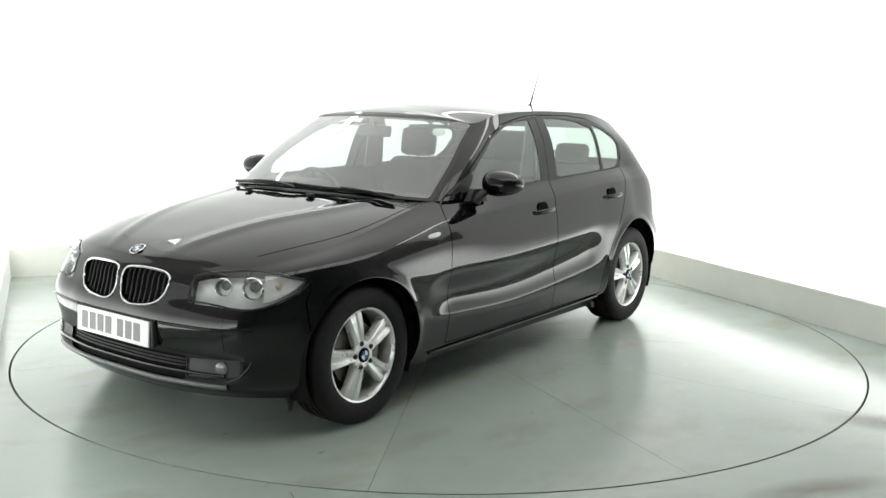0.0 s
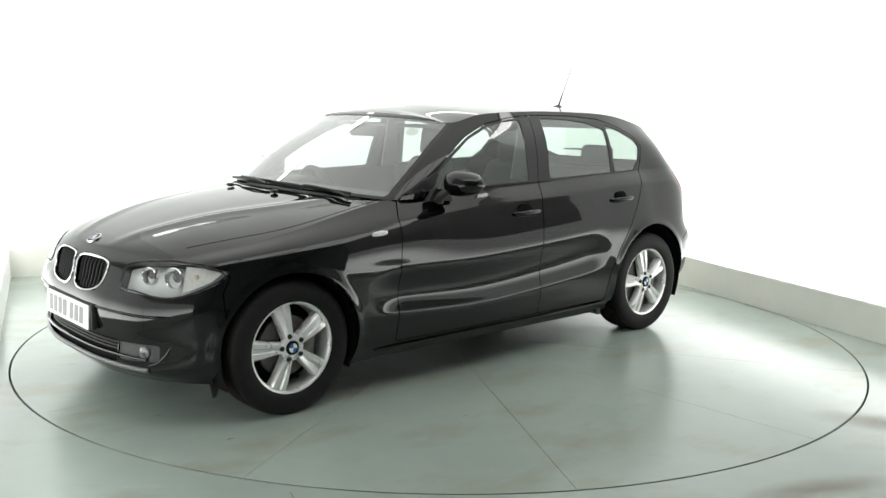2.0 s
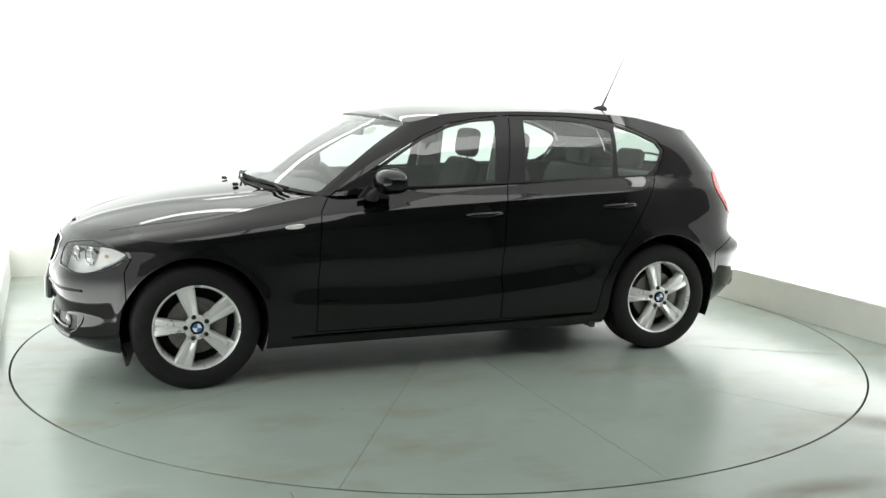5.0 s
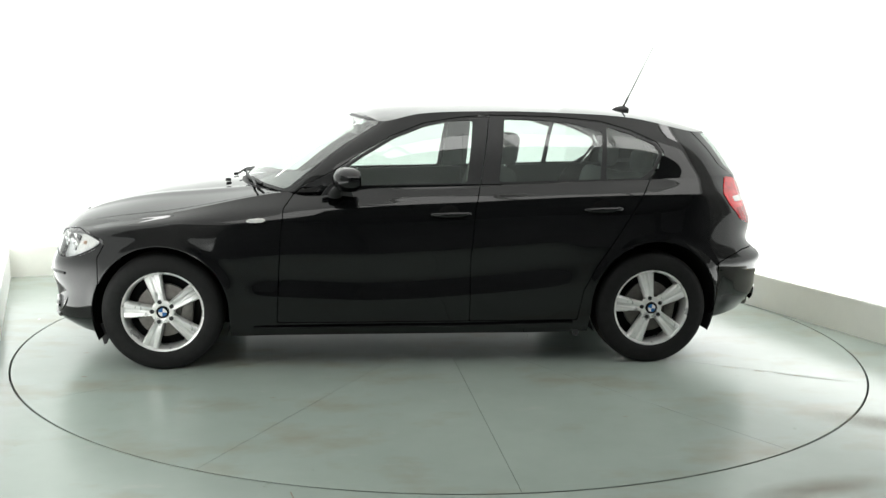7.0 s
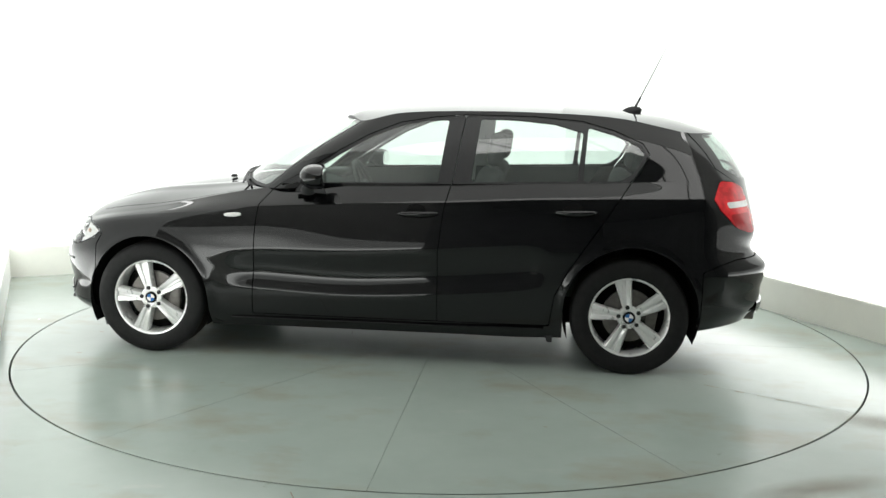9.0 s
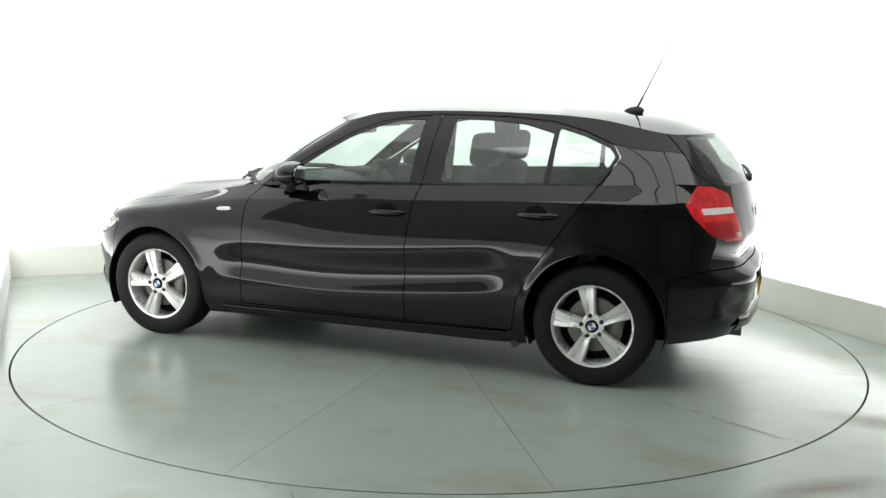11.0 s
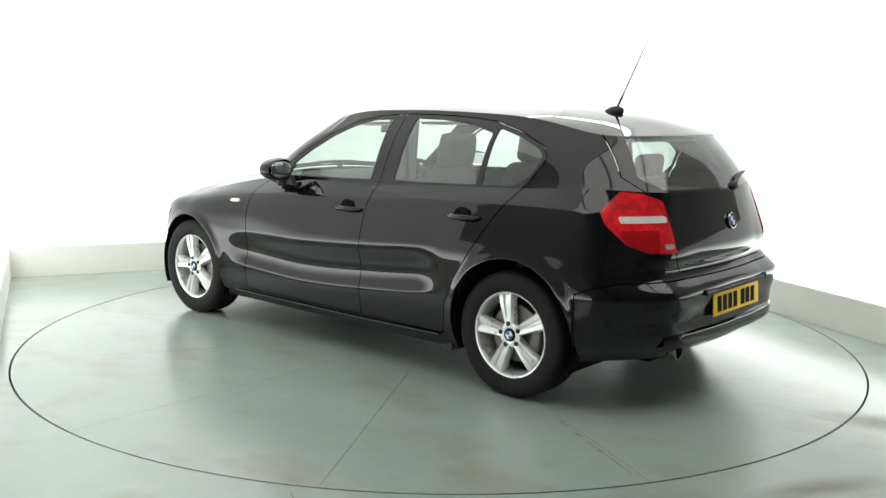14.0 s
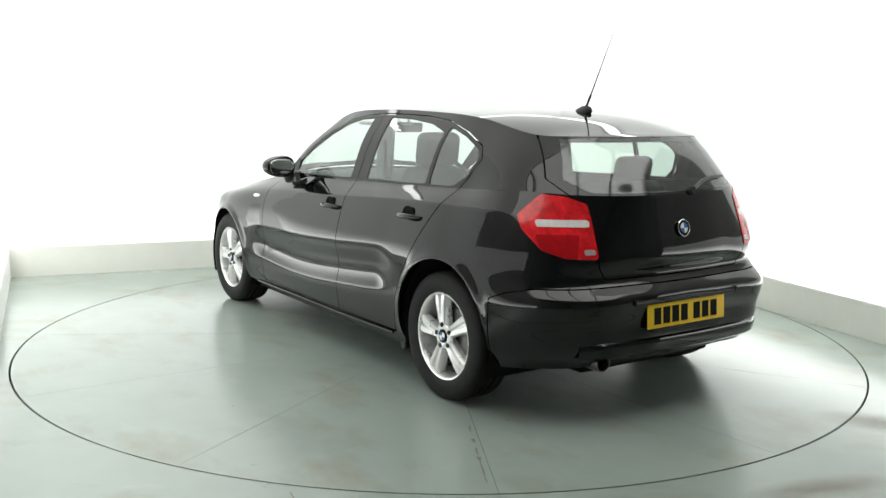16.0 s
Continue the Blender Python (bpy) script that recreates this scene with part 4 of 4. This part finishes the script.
# ---- front end ----
def kidney_pts(grow=0.0):
    c = Vector((sum(p[0] for p in KIDNEY) / len(KIDNEY), sum(p[1] for p in KIDNEY) / len(KIDNEY)))
    out = []
    for a, b in smooth_outline([(c.x + (p[0] - c.x) * (1 + grow), c.y + (p[1] - c.y) * (1 + grow)) for p in KIDNEY]):
        p, n = surf(LOW, nose, a, b)
        out.append(p)
    return out


def grille_frame(bm):
    pts = kidney_pts(.06)
    add_tube(bm, [p + Vector((.002, 0, 0)) for p in pts], .0050, 8, True)


frames = both("grille", grille_frame, M_CHROME, [PANEL["front_bumper"]] * 2, "kidney-shaped grille with a chrome surround")


def slat(bm, y):
    out = smooth_outline(KIDNEY)
    zs = []
    for i in range(len(out)):
        (a, b), (c, d) = out[i], out[(i + 1) % len(out)]
        if (a > y) != (c > y):
            zs.append(b + (d - b) * (y - a) / (c - a))
    lo, hi = min(zs), max(zs)
    pts = [surf(LOW, nose, y, lo + (hi - lo) * k / 5)[0] + Vector((-.016, 0, 0)) for k in range(6)]
    add_tube(bm, pts, .0045, 6, flat=1.8)


for k in range(8):
    y = .042 + k * .032
    both("slat", lambda bm: slat(bm, y), M_BLACK, frames)


def grille_back(bm):
    pts = kidney_pts(.10)
    lo = [bm.verts.new(p + Vector((-.006, 0, 0))) for p in pts]
    hi = [bm.verts.new(p + Vector((-.07, 0, 0))) for p in pts]
    n = len(lo)
    for i in range(n):
        bm.faces.new((lo[i], lo[(i + 1) % n], hi[(i + 1) % n], hi[i]))
    bm.faces.new(hi)


both("grille_box", grille_back, M_LINER, frames)
M_LIP = mat("grey_lip_plastic", (0.10, 0.10, 0.10), 0.4, vary=0.15, scale=40)
# lower intake
for z in (.322, .336, .350):
    bm = bm_new()
    add_tube(bm, [surf(LOW, nose, y, z)[0] + Vector((-.014, 0, 0)) for y in np.linspace(0, .40, 9)], .004, 6)
    bmesh.ops.mirror(bm, geom=bm.verts[:] + bm.edges[:] + bm.faces[:], axis="Y", merge_dist=.0005)
    part("intake_bar", bm, M_BLACK, PANEL["front_bumper"])
for z, r, mt, lab in ((.304, .007, M_PAINT, "glossy rib across the lower intake"), (.255, .012, M_LIP, "dark grey plastic front lip")):
    bm = bm_new()
    ys = np.linspace(0, .60, 14)
    add_tube(bm, [surf(LOW, nose, y, z)[0] + Vector((.001, 0, 0)) for y in ys], r, 8)
    bmesh.ops.mirror(bm, geom=bm.verts[:] + bm.edges[:] + bm.faces[:], axis="Y", merge_dist=.0005)
    part("bumper_rib", bm, mt, PANEL["front_bumper"], lab)
# rubbing strip across the bumper, on both sides of the plate
both("rubbing_strip", lambda bm: add_tube(bm, [surf(LOW, nose, y, .500)[0] for y in np.linspace(.29, .70, 14)], .007, 8), M_PAINT, [PANEL["front_bumper"]] * 2)


def fog(bm):
    p, n = surf(LOW, nose, .585, .335)
    m = Matrix.Translation(p + Vector((.0, 0, 0))) @ Vector((.9, .42, 0)).to_track_quat("Y", "Z").to_matrix().to_4x4()
    add_lathe(bm, [(.001, .006), (.02, .005), (.027, .0), (.027, -.01)], 24, m=m)


both("fog_lens", fog, M_FOG, [PANEL["fog_left"], PANEL["fog_right"]], "small round clear lens")
both("fog_trim", lambda bm: add_tube(bm, [surf(LOW, nose, y, z)[0] for y, z in ((.60, .275), (.645, .295), (.675, .335), (.685, .365))], [.003, .005, .006, .003], 8), M_PAINT, [PANEL["fog_left"], PANEL["fog_right"]], "glossy edge beside the fog lamp")


# headlights: housing, two round reflectors and the indicator
for sgn, key in ((1, "headlight_left"), (-1, "headlight_right")):
    lamp = PANEL[key]
    me = SHELL.mesh("housing", "headlight", M_LAMPIN, "left" if sgn > 0 else "right", rim=0, offset=-.045)
    ob = new("housing", me)
    ob.parent = lamp
    for q, z, r in ((-.690, .662, .037), (-.567, .660, .045)):
        p, n = surf(LOW, front_chart, q, z)
        m = Matrix.Translation(p) @ Vector((.86, .42, .0)).to_track_quat("Y", "Z").to_matrix().to_4x4()
        for name, prof, mt in (("reflector", [(r, -.022), (r * .96, -.020), (r * .8, -.05), (r * .45, -.07), (.001, -.075)], M_REFLECT), ("ring", [(r * 1.0, -.03), (r * 1.07, -.022), (r * 1.0, -.016), (r * .93, -.022)], M_CHROME), ("projector_lens", [(.001, -.030), (r * .3, -.033), (r * .5, -.042), (r * .55, -.06)], M_FOG)):
            bm = bm_new()
            add_lathe(bm, prof, 32, closed=name == "ring", m=m, cap=False)
            if sgn < 0:
                bmesh.ops.transform(bm, matrix=MIRROR, verts=bm.verts)
            part(name, bm, mt, lamp)
    bm = bm_new()
    p, n = surf(LOW, front_chart, -.462, .668)
    ellipsoid(bm, p + Vector((-.012, -.010, 0)), (.010, .010, .010))
    if sgn < 0:
        bmesh.ops.transform(bm, matrix=MIRROR, verts=bm.verts)
    part("indicator_bulb", bm, M_AMBER, lamp, "amber indicator bulb")
    bm = bm_new()
    pts = [surf(LOW, front_chart, q, z)[0] + Vector((-.012, -.010, 0)) for q, z in ((-.515, .602), (-.465, .618), (-.40, .648), (-.362, .682), (-.44, .704), (-.515, .708))]
    bm.faces.new([bm.verts.new(v) for v in pts])
    if sgn < 0:
        bmesh.ops.transform(bm, matrix=MIRROR, verts=bm.verts)
    part("side_reflector", bm, M_WHITELENS, lamp, "pale indicator reflector")


def lamp_seal(bm):
    ring = []
    for a, b in smooth_outline(HEADLAMP, 1):
        c, d = a + .585, b - .66
        k = .012 / max(.03, math.hypot(c, d))
        ring.append(surf(LOW, front_chart, a + c * k, b + d * k)[0])
    add_tube(bm, ring, .0042, 6, True)


both("lamp_seal", lamp_seal, M_BLACK, [PANEL["headlight_left"], PANEL["headlight_right"]], "black seal round the headlight")


def badge(parent, at, normal, r, label):
    q = Vector(normal).to_track_quat("Y", "Z").to_matrix().to_4x4()
    m = Matrix.Translation(at) @ q
    bm = bm_new()
    add_lathe(bm, [(r, -.003), (r, .003), (r * .95, .0048), (r * .88, .0048), (r * .86, .0035), (.001, .0035)], 36, m=m)
    ob = part("badge", bm, M_CHROME, parent, label)
    bm = bm_new()
    add_lathe(bm, [(r * .86, .0030), (r * .86, .0044), (r * .60, .0044), (r * .60, .0030)], 36, True, m=m)
    part("badge_ring", bm, M_INK, ob)
    for q4 in range(4):
        bm = bm_new()
        c = bm.verts.new(m @ Vector((0, .0046, 0)))
        arc = [bm.verts.new(m @ Vector((r * .59 * math.cos(a), .0046, r * .59 * math.sin(a)))) for a in np.linspace(q4 * math.pi / 2, (q4 + 1) * math.pi / 2, 9)]
        bm.faces.new([c] + arc)
        part("badge_quarter", bm, M_BLUE if q4 % 2 else M_WHITE, ob)


badge(PANEL["bonnet"], (1.893, 0, .766), (.42, 0, .90), .037, "round badge with blue and white quarters")
badge(PANEL["tailgate"], (-2.056, 0, .876), (-.975, 0, .22), .041, "round badge with blue and white quarters")


def plate(name, at, yaw, lean, material, label, ink):
    m = Matrix.Translation(at) @ pose(0, 0, 0, 0, 0, yaw) @ pose(0, 0, 0, lean, 0, 0)
    bm = bm_new()
    add_box(bm, (-.26, -.004, -.0555), (.26, .004, .0555), .0025, m)
    ob = part(name, bm, material, car, label)
    # the writing becomes plain bars of its size
    x = -.222
    for k in range(7):
        if k == 4:
            x += .026
        bm = bm_new()
        add_box(bm, (x, -.0055, -.0385), (x + .045, -.0043, .0385), 0, m)
        part("bar", bm, ink, ob)
        x += .0592
    return ob


FRONT_PLATE = plate("number_plate", (2.034, 0, .445), 90, -3, M_WHITEPL, "white front plate with grey bars", M_PALEINK)
REAR_PLATE = plate("number_plate", (-2.104, 0, .492), -90, -4, M_YELLOW, "yellow rear plate with dark bars", M_INK)
bm = bm_new()
add_box(bm, (2.0, -.275, .388), (2.028, .275, .505), .006)
part("plate_holder", bm, M_BLACK, PANEL["front_bumper"])
bm = bm_new()
add_box(bm, (-2.075, -.34, .555), (-2.105, .34, .575), .006)
part("plate_lamp_bar", bm, M_BLACK, PANEL["rear_bumper"])


# ---- tail ----
for sgn, key in ((1, "tail_light_left"), (-1, "tail_light_right")):
    side = "left" if sgn > 0 else "right"
    for tag, name, mt, lab in (("tail_white", "white_strip", M_WHITELENS, "clear white strip in the tail light"), ("tail_dim", "reflector", M_DIMLENS, "grey reflector"), ("tail_dark", "brake_segment", M_RED2, "darker red segment")):
        me = SHELL.mesh(name, tag, mt, side, rim=.008, offset=.0055)
        if me:
            ob = new(name, me)
            ob.parent = PANEL[key]
            tagged(ob, lab)
for name, y in (("tailpipe", .46),):
    bm = bm_new()
    add_lathe(bm, [(.036, .0), (.041, .0), (.041, .16), (.036, .16), (.034, .02), (.001, .02)], 28, m=Matrix.Translation((-2.022, y, .293)) @ Vector((-1, 0, 0)).to_track_quat("Y", "Z").to_matrix().to_4x4() @ Matrix.Translation((0, -.14, 0)))
    part(name, bm, M_STEEL, car, "dull steel tailpipe end")
# lower rear apron that stands out a little
bm = bm_new()
rows = []
for y in np.linspace(0, .60, 16):
    p, n = surf(LOW, tail, y, .375)
    d = .018 * (1 - (y / .62) ** 6)
    rows.append([bm.verts.new(p + Vector((-.001, 0, .018))), bm.verts.new(p + Vector((-d, 0, .010))), bm.verts.new(p + Vector((-d - .004, 0, -.012))), bm.verts.new(p + Vector((-d + .004, 0, -.05))), bm.verts.new(p + Vector((.02, 0, -.07)))])
for a, b in zip(rows, rows[1:]):
    for i in range(4):
        bm.faces.new((a[i], a[i + 1], b[i + 1], b[i]))
bmesh.ops.mirror(bm, geom=bm.verts[:] + bm.edges[:] + bm.faces[:], axis="Y", merge_dist=.0005)
part("rear_apron", bm, M_PAINT, PANEL["rear_bumper"], "glossy lower apron that stands out")
bm = bm_new()
add_tube(bm, [(-2.03, 0, .775), (-2.028, .2, .775), (-2.0, .40, .772)], .008, 8, flat=1.6)
bmesh.ops.mirror(bm, geom=bm.verts[:] + bm.edges[:] + bm.faces[:], axis="Y", merge_dist=.0005)
part("grip_strip", bm, M_PAINT, PANEL["tailgate"], "handle strip across the tailgate")
bm = bm_new()
wp = [surf(UP, tail, y, z)[0] * 1 + Vector((-.016, 0, .004)) for y, z in ((.10, 1.045), (.19, 1.078), (.30, 1.092), (.42, 1.090))]
wp = [Vector((p.x, -p.y, p.z)) for p in wp]
add_lathe(bm, [(.001, .02), (.020, .018), (.024, .0), (.024, -.03)], 20, m=Matrix.Translation(wp[0] + Vector((.012, 0, -.01))) @ Vector((-.9, 0, .3)).to_track_quat("Y", "Z").to_matrix().to_4x4())
add_tube(bm, wp, [.011, .010, .008, .005], 8)
part("rear_wiper", bm, M_BLACK, PANEL["tailgate"], "black rear wiper")

# ---- side details ----
doors_f = [PANEL["front_door_left"], PANEL["front_door_right"]]
doors_r = [PANEL["rear_door_left"], PANEL["rear_door_right"]]


# raised dark disc paints in the shade of the handle's recess
def bowl_shade(bm, cx, cz):
    p, n = surf(LOW, side_chart, cx, cz)
    for v in ellipsoid(bm, (0, 0, 0), (.058, .0020, .046), 1.0, 24):
        v.co += Vector((cx, side_y2(cx, cz), cz))


def side_y2(x, z):
    return surf(LOW, side_chart, x, z)[0].y


def handle_bar(bm, cx, cz):
    pts, rad = [], []
    for k in range(11):
        s = k / 10
        x = cx + .105 - .21 * s
        out = .012 + .026 * math.sin(math.pi * min(1, max(0, s))) ** .6
        z = cz - .004 + .006 * s
        pts.append((x, side_y2(x, z) + out - .006, z))
        rad.append(.006 + .007 * math.sin(math.pi * s) ** .5)
    add_tube(bm, pts, rad, 10, flat=1.15)


for doors, hx, hz in ((doors_f, -.19, .838), (doors_r, -1.03, .868)):
    both("bowl_shade", lambda bm: bowl_shade(bm, hx + .01, hz + .002), M_LINER, doors)
    both("door_handle", lambda bm: handle_bar(bm, hx, hz), M_PAINT, doors, "glossy black pull handle")


def mirror_shell(bm):
    vs = ellipsoid(bm, (0, 0, 0), (.086, .104, .066), .85, 28)
    for v in vs:
        if v.co.x < -.045:
            v.co.x = -.045 - (v.co.x + .045) * .1
        v.co.z *= 1 - .18 * (v.co.y / .104)
        v.co.x -= .28 * v.co.y * .4
        v.co += Vector((.355, .915, 1.025))


def mirror_foot(bm):
    add_tube(bm, [(.43, .80, .93), (.425, .815, .955), (.40, .845, .985), (.375, .875, 1.0)], [.040, .034, .028, .03], 12, flat=.7)
    add_prism(bm, [(.50, .935), (.33, .925), (.36, .985), (.45, .995)], .03, Matrix.Translation((0, .775, 0)))


mirrors = both("door_mirror", mirror_shell, M_PAINT, doors_f, "rounded black door mirror")
both("mirror_foot", mirror_foot, M_BLACK, doors_f)
both("mirror_sail", lambda bm: add_prism(bm, [(.60, .972), (.43, .968), (.38, 1.06), (.40, 1.07)], .012, Matrix.Translation((0, .738, 0))), M_BLACK, doors_f)


def mirror_glass(bm):
    vs = ellipsoid(bm, (0, 0, 0), (.004, .082, .047), .75, 24)
    for v in vs:
        v.co.x -= .28 * v.co.y * .4
        v.co += Vector((.306, .915, 1.025))


both("mirror_glass", mirror_glass, M_MIRROR, doors_f, "mirror glass")


def indicator(bm):
    cx, cz = .842, .800
    y = side_y2(cx, cz)
    for v in ellipsoid(bm, (0, 0, 0), (.050, .006, .0125), .7, 20):
        v.co.z += v.co.x * -.08
        v.co += Vector((cx, y + .001, cz))


both("side_indicator", indicator, M_WHITELENS, None, "clear side indicator on the wing")
for y in (.225, -.225):
    bm = bm_new()
    add_box(bm, (1.03, y - .018, .955), (1.06, y + .018, .972), .005)
    part("washer_jet", bm, M_BLACK, PANEL["bonnet"])

# wipers along the foot of the windscreen
for pts in ([(.842, -.56, .974), (.935, -.30, .992), (.968, .04, 1.003)], [(.962, 0, 1.0), (.925, .32, .990), (.825, .585, .972)]):
    bm = bm_new()
    add_tube(bm, pts, .007, 8, flat=1.2)
    part("wiper", bm, M_BLACK, car, "black windscreen wiper at rest")
    bm = bm_new()
    a, b = Vector(pts[2]), Vector(pts[1])
    add_tube(bm, [a + Vector((.03, .03, -.012)), a * .6 + b * .4 + Vector((.018, 0, .008)), b + Vector((0, 0, .008))], .0065, 8)
    part("wiper_arm", bm, M_BLACK, car)
# aerial
bm = bm_new()
vs = ellipsoid(bm, (0, 0, 0), (.060, .022, .034), 1.0, 20)
for v in vs:
    v.co.x += v.co.z * -.5
    v.co += Vector((-1.355, 0, 1.392))
ob = part("aerial", bm, M_BLACK, car, "roof aerial with a thin whip")
bm = bm_new()
add_tube(bm, [(-1.372, 0, 1.41), (-1.405, 0, 1.478)], .0065, 8)
add_tube(bm, [(-1.404, 0, 1.476), (-1.556, 0, 1.800)], [.0042, .0015], 6)
part("whip", bm, M_BLACK, ob)

# ---- cabin ----
me = SHELL.mesh("headliner", "roof", M_HEADLINER, "both", rim=0, offset=-.03)
ob = new("headliner", me)
ob.parent, ob.location = car, OFF
bm = bm_new()
cow = curve1([(0, .90), (.35, .85), (.58, .74), (.66, .66), (.70, .6)])
rows = []
for y in np.linspace(-.65, .65, 15):
    f = float(cow(abs(y))[0]) - .90
    rows.append([bm.verts.new((x + f * max(0, min(1, (x - .40) / .45)), y, z)) for x, z in ((.90, .935), (.86, .955), (.70, .962), (.54, .955), (.46, .925), (.42, .86), (.43, .75), (.5, .5), (.88, .4))])
for p, q in zip(rows, rows[1:]):
    for i in range(9):
        bm.faces.new((p[i], p[(i + 1) % 9], q[(i + 1) % 9], q[i]))
bm.faces.new(rows[0])
bm.faces.new(rows[-1])
part("dashboard", bm, M_DASH, car, "dark dashboard")
bm = bm_new()
add_box(bm, (.44, -.52, .93), (.62, -.22, .985), .03)
part("instrument_hood", bm, M_DASH, car)
bm = bm_new()
m = Matrix.Translation((.34, -.37, .86)) @ Matrix.Rotation(radians(-66), 4, "Y")
ring = [m @ Vector((.185 * math.cos(a), .185 * math.sin(a), 0)) for a in np.linspace(0, math.tau, 40, endpoint=False)]
add_tube(bm, ring, .015, 8, True)
wheel_s = part("steering_wheel", bm, M_DASH, car, "dark steering wheel")
bm = bm_new()
ellipsoid(bm, (0, 0, 0), (.06, .07, .025), .8, 16, m.to_3x3())
for a in (0, math.pi, -math.pi / 2):
    add_tube(bm, [Vector((0, 0, 0)), m.to_3x3() @ Vector((.18 * math.cos(a + math.pi / 2), .18 * math.sin(a + math.pi / 2), 0))], .014, 6)
bmesh.ops.translate(bm, vec=m.translation, verts=bm.verts)
part("steering_hub", bm, M_DASH, wheel_s)
bm = bm_new()
add_box(bm, (-.62, -.66, .22), (.5, .66, .30), .02)
part("cabin_floor", bm, M_LINER, car)


def seat(y):
    bm = bm_new()
    add_box(bm, (-.42, y - .25, .38), (.10, y + .25, .54), .05)
    ob = part("seat", bm, M_SEAT, car, "dark cloth front seat")
    bm = bm_new()
    add_box(bm, (-.06, -.24, 0), (.07, .24, .60), .055, Matrix.Translation((-.36, y, .50)) @ pose(0, 0, 0, 0, -20, 0))
    for v in bm.verts:
        k = max(0, (v.co.z - .8) / .3)
        v.co.y = y + (v.co.y - y) * (1 - .28 * min(1, k))
    part("backrest", bm, M_SEAT, ob)
    bm = bm_new()
    add_box(bm, (-.045, -.135, 0), (.045, .135, .19), .042, Matrix.Translation((-.565, y, 1.075)) @ pose(0, 0, 0, 0, -8, 0))
    part("headrest", bm, M_SEAT, ob)
    bm = bm_new()
    for d in (-.06, .06):
        add_tube(bm, [(-.545, y + d, 1.03), (-.56, y + d, 1.10)], .007, 8)
    part("headrest_post", bm, M_CHROME, ob)


seat(.37)
seat(-.37)
bm = bm_new()
add_box(bm, (-1.25, -.62, .36), (-.78, .62, .52), .05)
bench = part("rear_seat", bm, M_SEAT, car, "dark cloth rear bench seat")
bm = bm_new()
add_box(bm, (-.06, -.62, 0), (.06, .62, .56), .05, Matrix.Translation((-1.20, 0, .48)) @ pose(0, 0, 0, 0, -16, 0))
part("backrest", bm, M_SEAT, bench)
for y in (.34, -.34):
    bm = bm_new()
    add_box(bm, (-.04, -.125, 0), (.04, .125, .13), .038, Matrix.Translation((-1.385, y, 1.035)) @ pose(0, 0, 0, 0, -10, 0))
    part("headrest", bm, M_SEAT, bench)
bm = bm_new()
add_box(bm, (-1.88, -.56, .955), (-1.44, .56, .975), .006)
part("parcel_shelf", bm, M_DASH, car)
bm = bm_new()
add_box(bm, (-.012, -.11, -.032), (.012, .11, .032), .012, Matrix.Translation((.30, 0, 1.262)) @ pose(0, 0, 0, 0, -8, 8))
add_tube(bm, [(.305, 0, 1.28), (.315, 0, 1.335)], .008, 8)
part("interior_mirror", bm, M_BLACK, car, "interior mirror")
both("door_card", lambda bm: add_prism(bm, [(.62, .30), (.62, .93), (.42, .965), (-1.22, 1.015), (-1.05, .75), (-.86, .40), (-.86, .30)], .02, Matrix.Translation((0, .715, 0))), M_DASH, label="dark inner door trim")
both("inner_pillar", lambda bm: add_prism(bm, [(-.30, 1.0), (-.47, 1.01), (-.50, 1.36), (-.36, 1.36)], .015, Matrix.Translation((0, .60, 0))), M_HEADLINER)
both("sun_visor", lambda bm: add_box(bm, (.03, .14, 1.285), (.17, .46, 1.303), .008), M_HEADLINER)
both("seat_belt", lambda bm: add_tube(bm, [(-.43, .61, 1.22), (-.44, .62, 1.0), (-.46, .62, .6)], .022, 6, flat=.12), M_DASH, label="dark seat belt")
# round paper disc inside the windscreen
p, n = surf(UP, lambda x, y, z: (np.where(x > .1, y, 9), z), .50, 1.275)
bm = bm_new()
nn = n if n.x > 0 else -n
add_lathe(bm, [(.001, .0), (.036, .0), (.036, -.0015), (.001, -.0015)], 28, m=Matrix.Translation(p - nn * .004) @ nn.to_track_quat("Y", "Z").to_matrix().to_4x4())
part("paper_disc", bm, M_WHITEPL, car, "round paper permit behind the windscreen")


def motions():
    turn = [(0.0, 233.25), (0.5, 231.46), (1.0, 228.52), (1.5, 225.21), (2.0, 221.66), (2.5, 218.14), (3.0, 214.59), (3.5, 211.08), (4.0, 207.56),
            (5.25, 198.87), (6.5, 190.18), (7.0, 186.69), (7.5, 183.19), (8.0, 179.74), (8.5, 176.40), (9.0, 173.15), (10.25, 164.66), (11.5, 156.16), (12.0, 152.59),
            (12.5, 149.14), (13.0, 145.72), (13.5, 142.36), (14.0, 138.86), (14.5, 135.42), (15.0, 131.88), (15.5, 128.32), (16.0, 124.66)]
    for thing in (car, table):
        walk(thing, [(t, pose(0, 0, 0, 0, 0, a)) for t, a in turn])


motions()
